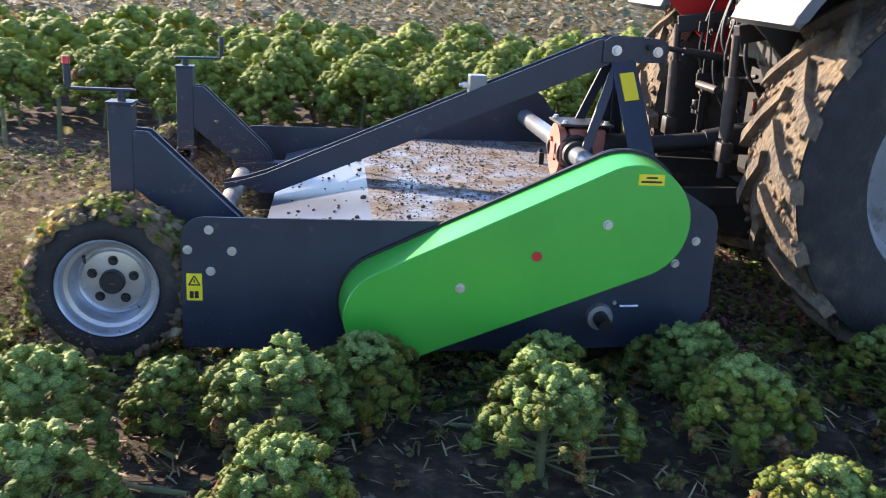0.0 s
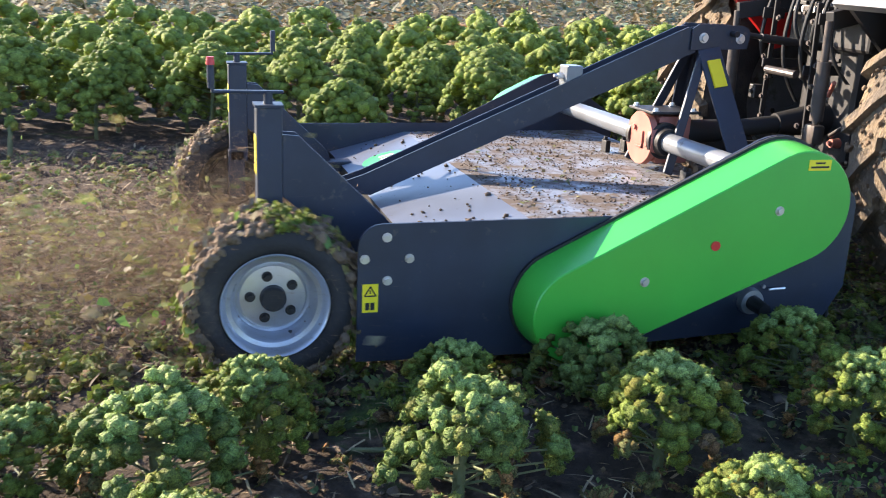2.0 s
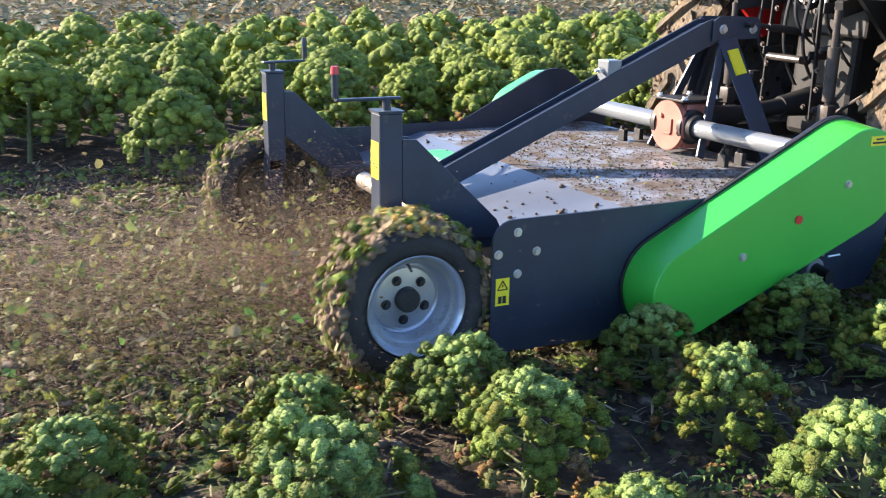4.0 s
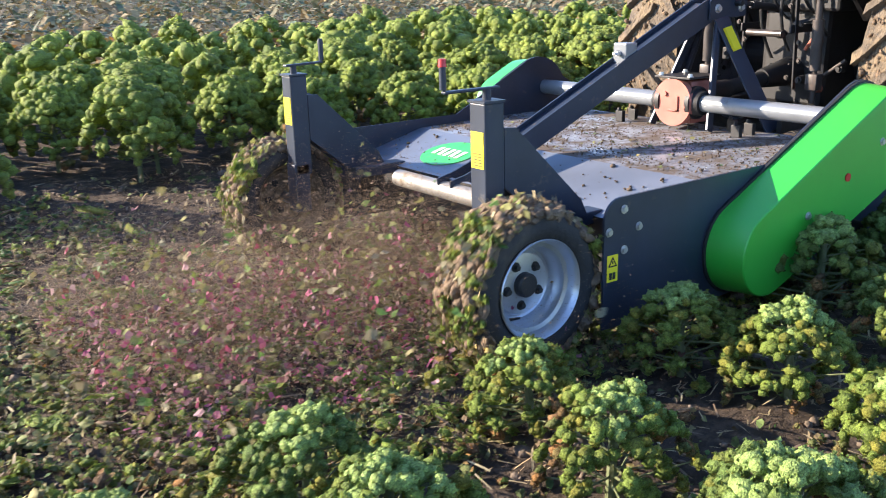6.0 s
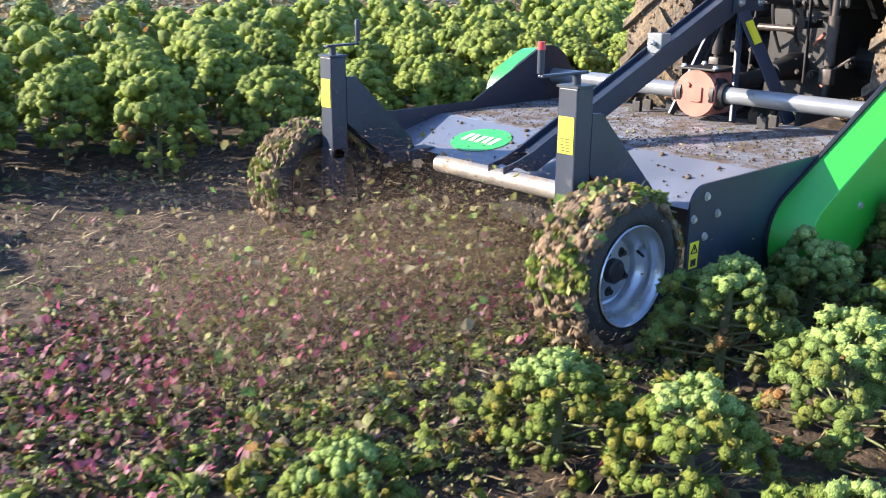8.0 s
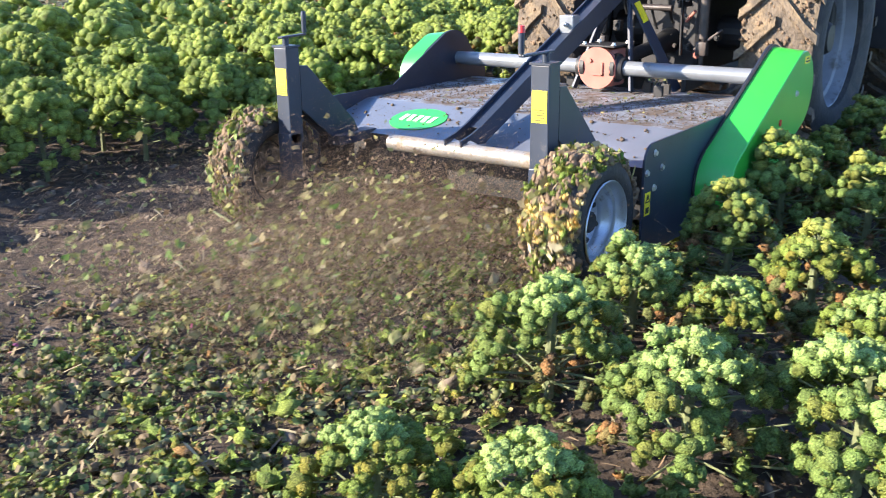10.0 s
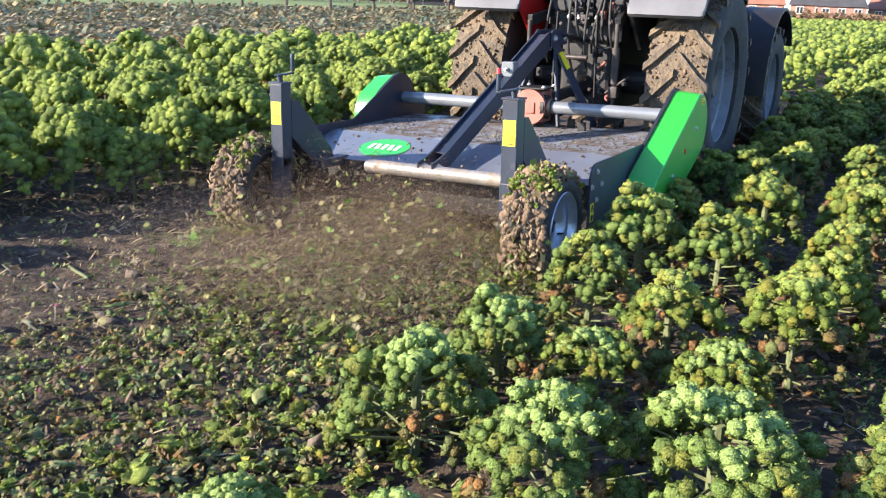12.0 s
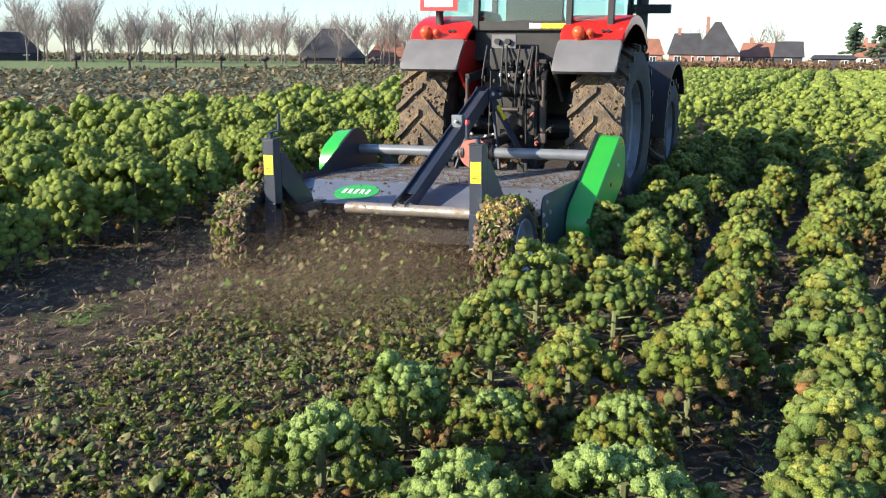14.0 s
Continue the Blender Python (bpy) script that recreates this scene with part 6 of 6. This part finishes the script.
pine(91.6, 182, 8.2, 1)
pine(92.9, 180, 7.6, 2)
rng = np.random.default_rng(61)
for az0, az1, h, dist, n, lab in ((79.0, 90.5, 2.0, 166, 5200, "brown leafless winter hedge before the houses"), (90.8, 96.5, 2.2, 166, 2600, "brown leafless winter hedge before the cottages"), (37.0, 67.0, 2.8, 222, 9000, "dull brown leafless brushwood behind the trees")):
    spots = []
    for k in range(n):
        az = rng.uniform(az0, az1)
        x, y = far_spot(az, dist + rng.normal(0, 1.0))
        top = h * (0.6 + 0.5 * noise.noise(Vector((az * 2.3, h, 0))))
        spots.append((x, y, rng.uniform(0.05, max(0.5, top)), rng.uniform(0.05, 0.13)))
    stuff("hedge", flakes_mesh("hedge", spots, M["hedge"], rng, 1.0, 3.0), lab, "hedge")


# ---- what moves ----
def motions():
    beats = [0.5 * k for k in range(29)]
    for ob, lean in ((MULCHER, -1.2), (TRACTOR, 0.0)):
        walk(ob, [(t, pose(driven(t), 0, 0, lean, 0, 0)) for t in beats])
    for ob, at, radius in SUPPORT_WHEELS + TRACTOR_WHEELS:
        walk(ob, [(t, pose(*at, 0, math.degrees(driven(t) / radius), 0)) for t in beats])
    for ob, seed in SWARMS:
        r = np.random.default_rng(seed)
        ph, up, gone, pace = r.uniform(0, 6.28), r.uniform(0.02, 0.05), r.uniform(0.12, 0.18), r.uniform(12, 16)
        rows = []
        for k in range(281):
            t = 0.05 * k
            rows.append((t, pose(driven(t) + gone * math.sin(pace * t + ph), 0.05 * math.sin(1.7 * t + ph), up * math.cos(0.8 * pace * t + ph), 3 * math.sin(2.3 * t + ph), 4 * math.sin(3.1 * t), 0)))
        walk(ob, rows)
    # red leaves are thrown up as the mulcher passes, then settle into the litter
    for ob, seed in RED_SWARMS:
        r = np.random.default_rng(seed)
        ph = r.uniform(0, 6.28)
        rows = []
        for k in range(141):
            t = 0.1 * k
            lift = float(np.interp(t, [0, 4.4, 6.0, 7.9, 9.6, 14.0], [-0.75, -0.75, 0.0, 0.0, -0.75, -0.75]))
            rows.append((t, pose(0.1 * math.sin(5 * t + ph) + 0.35 * (np.clip(t, 5.5, 8.0) - 6.5), 0.04 * math.sin(3 * t + ph), lift + 0.03 * math.cos(4 * t + ph), 0, 0, 0)))
        walk(ob, rows)


motions()
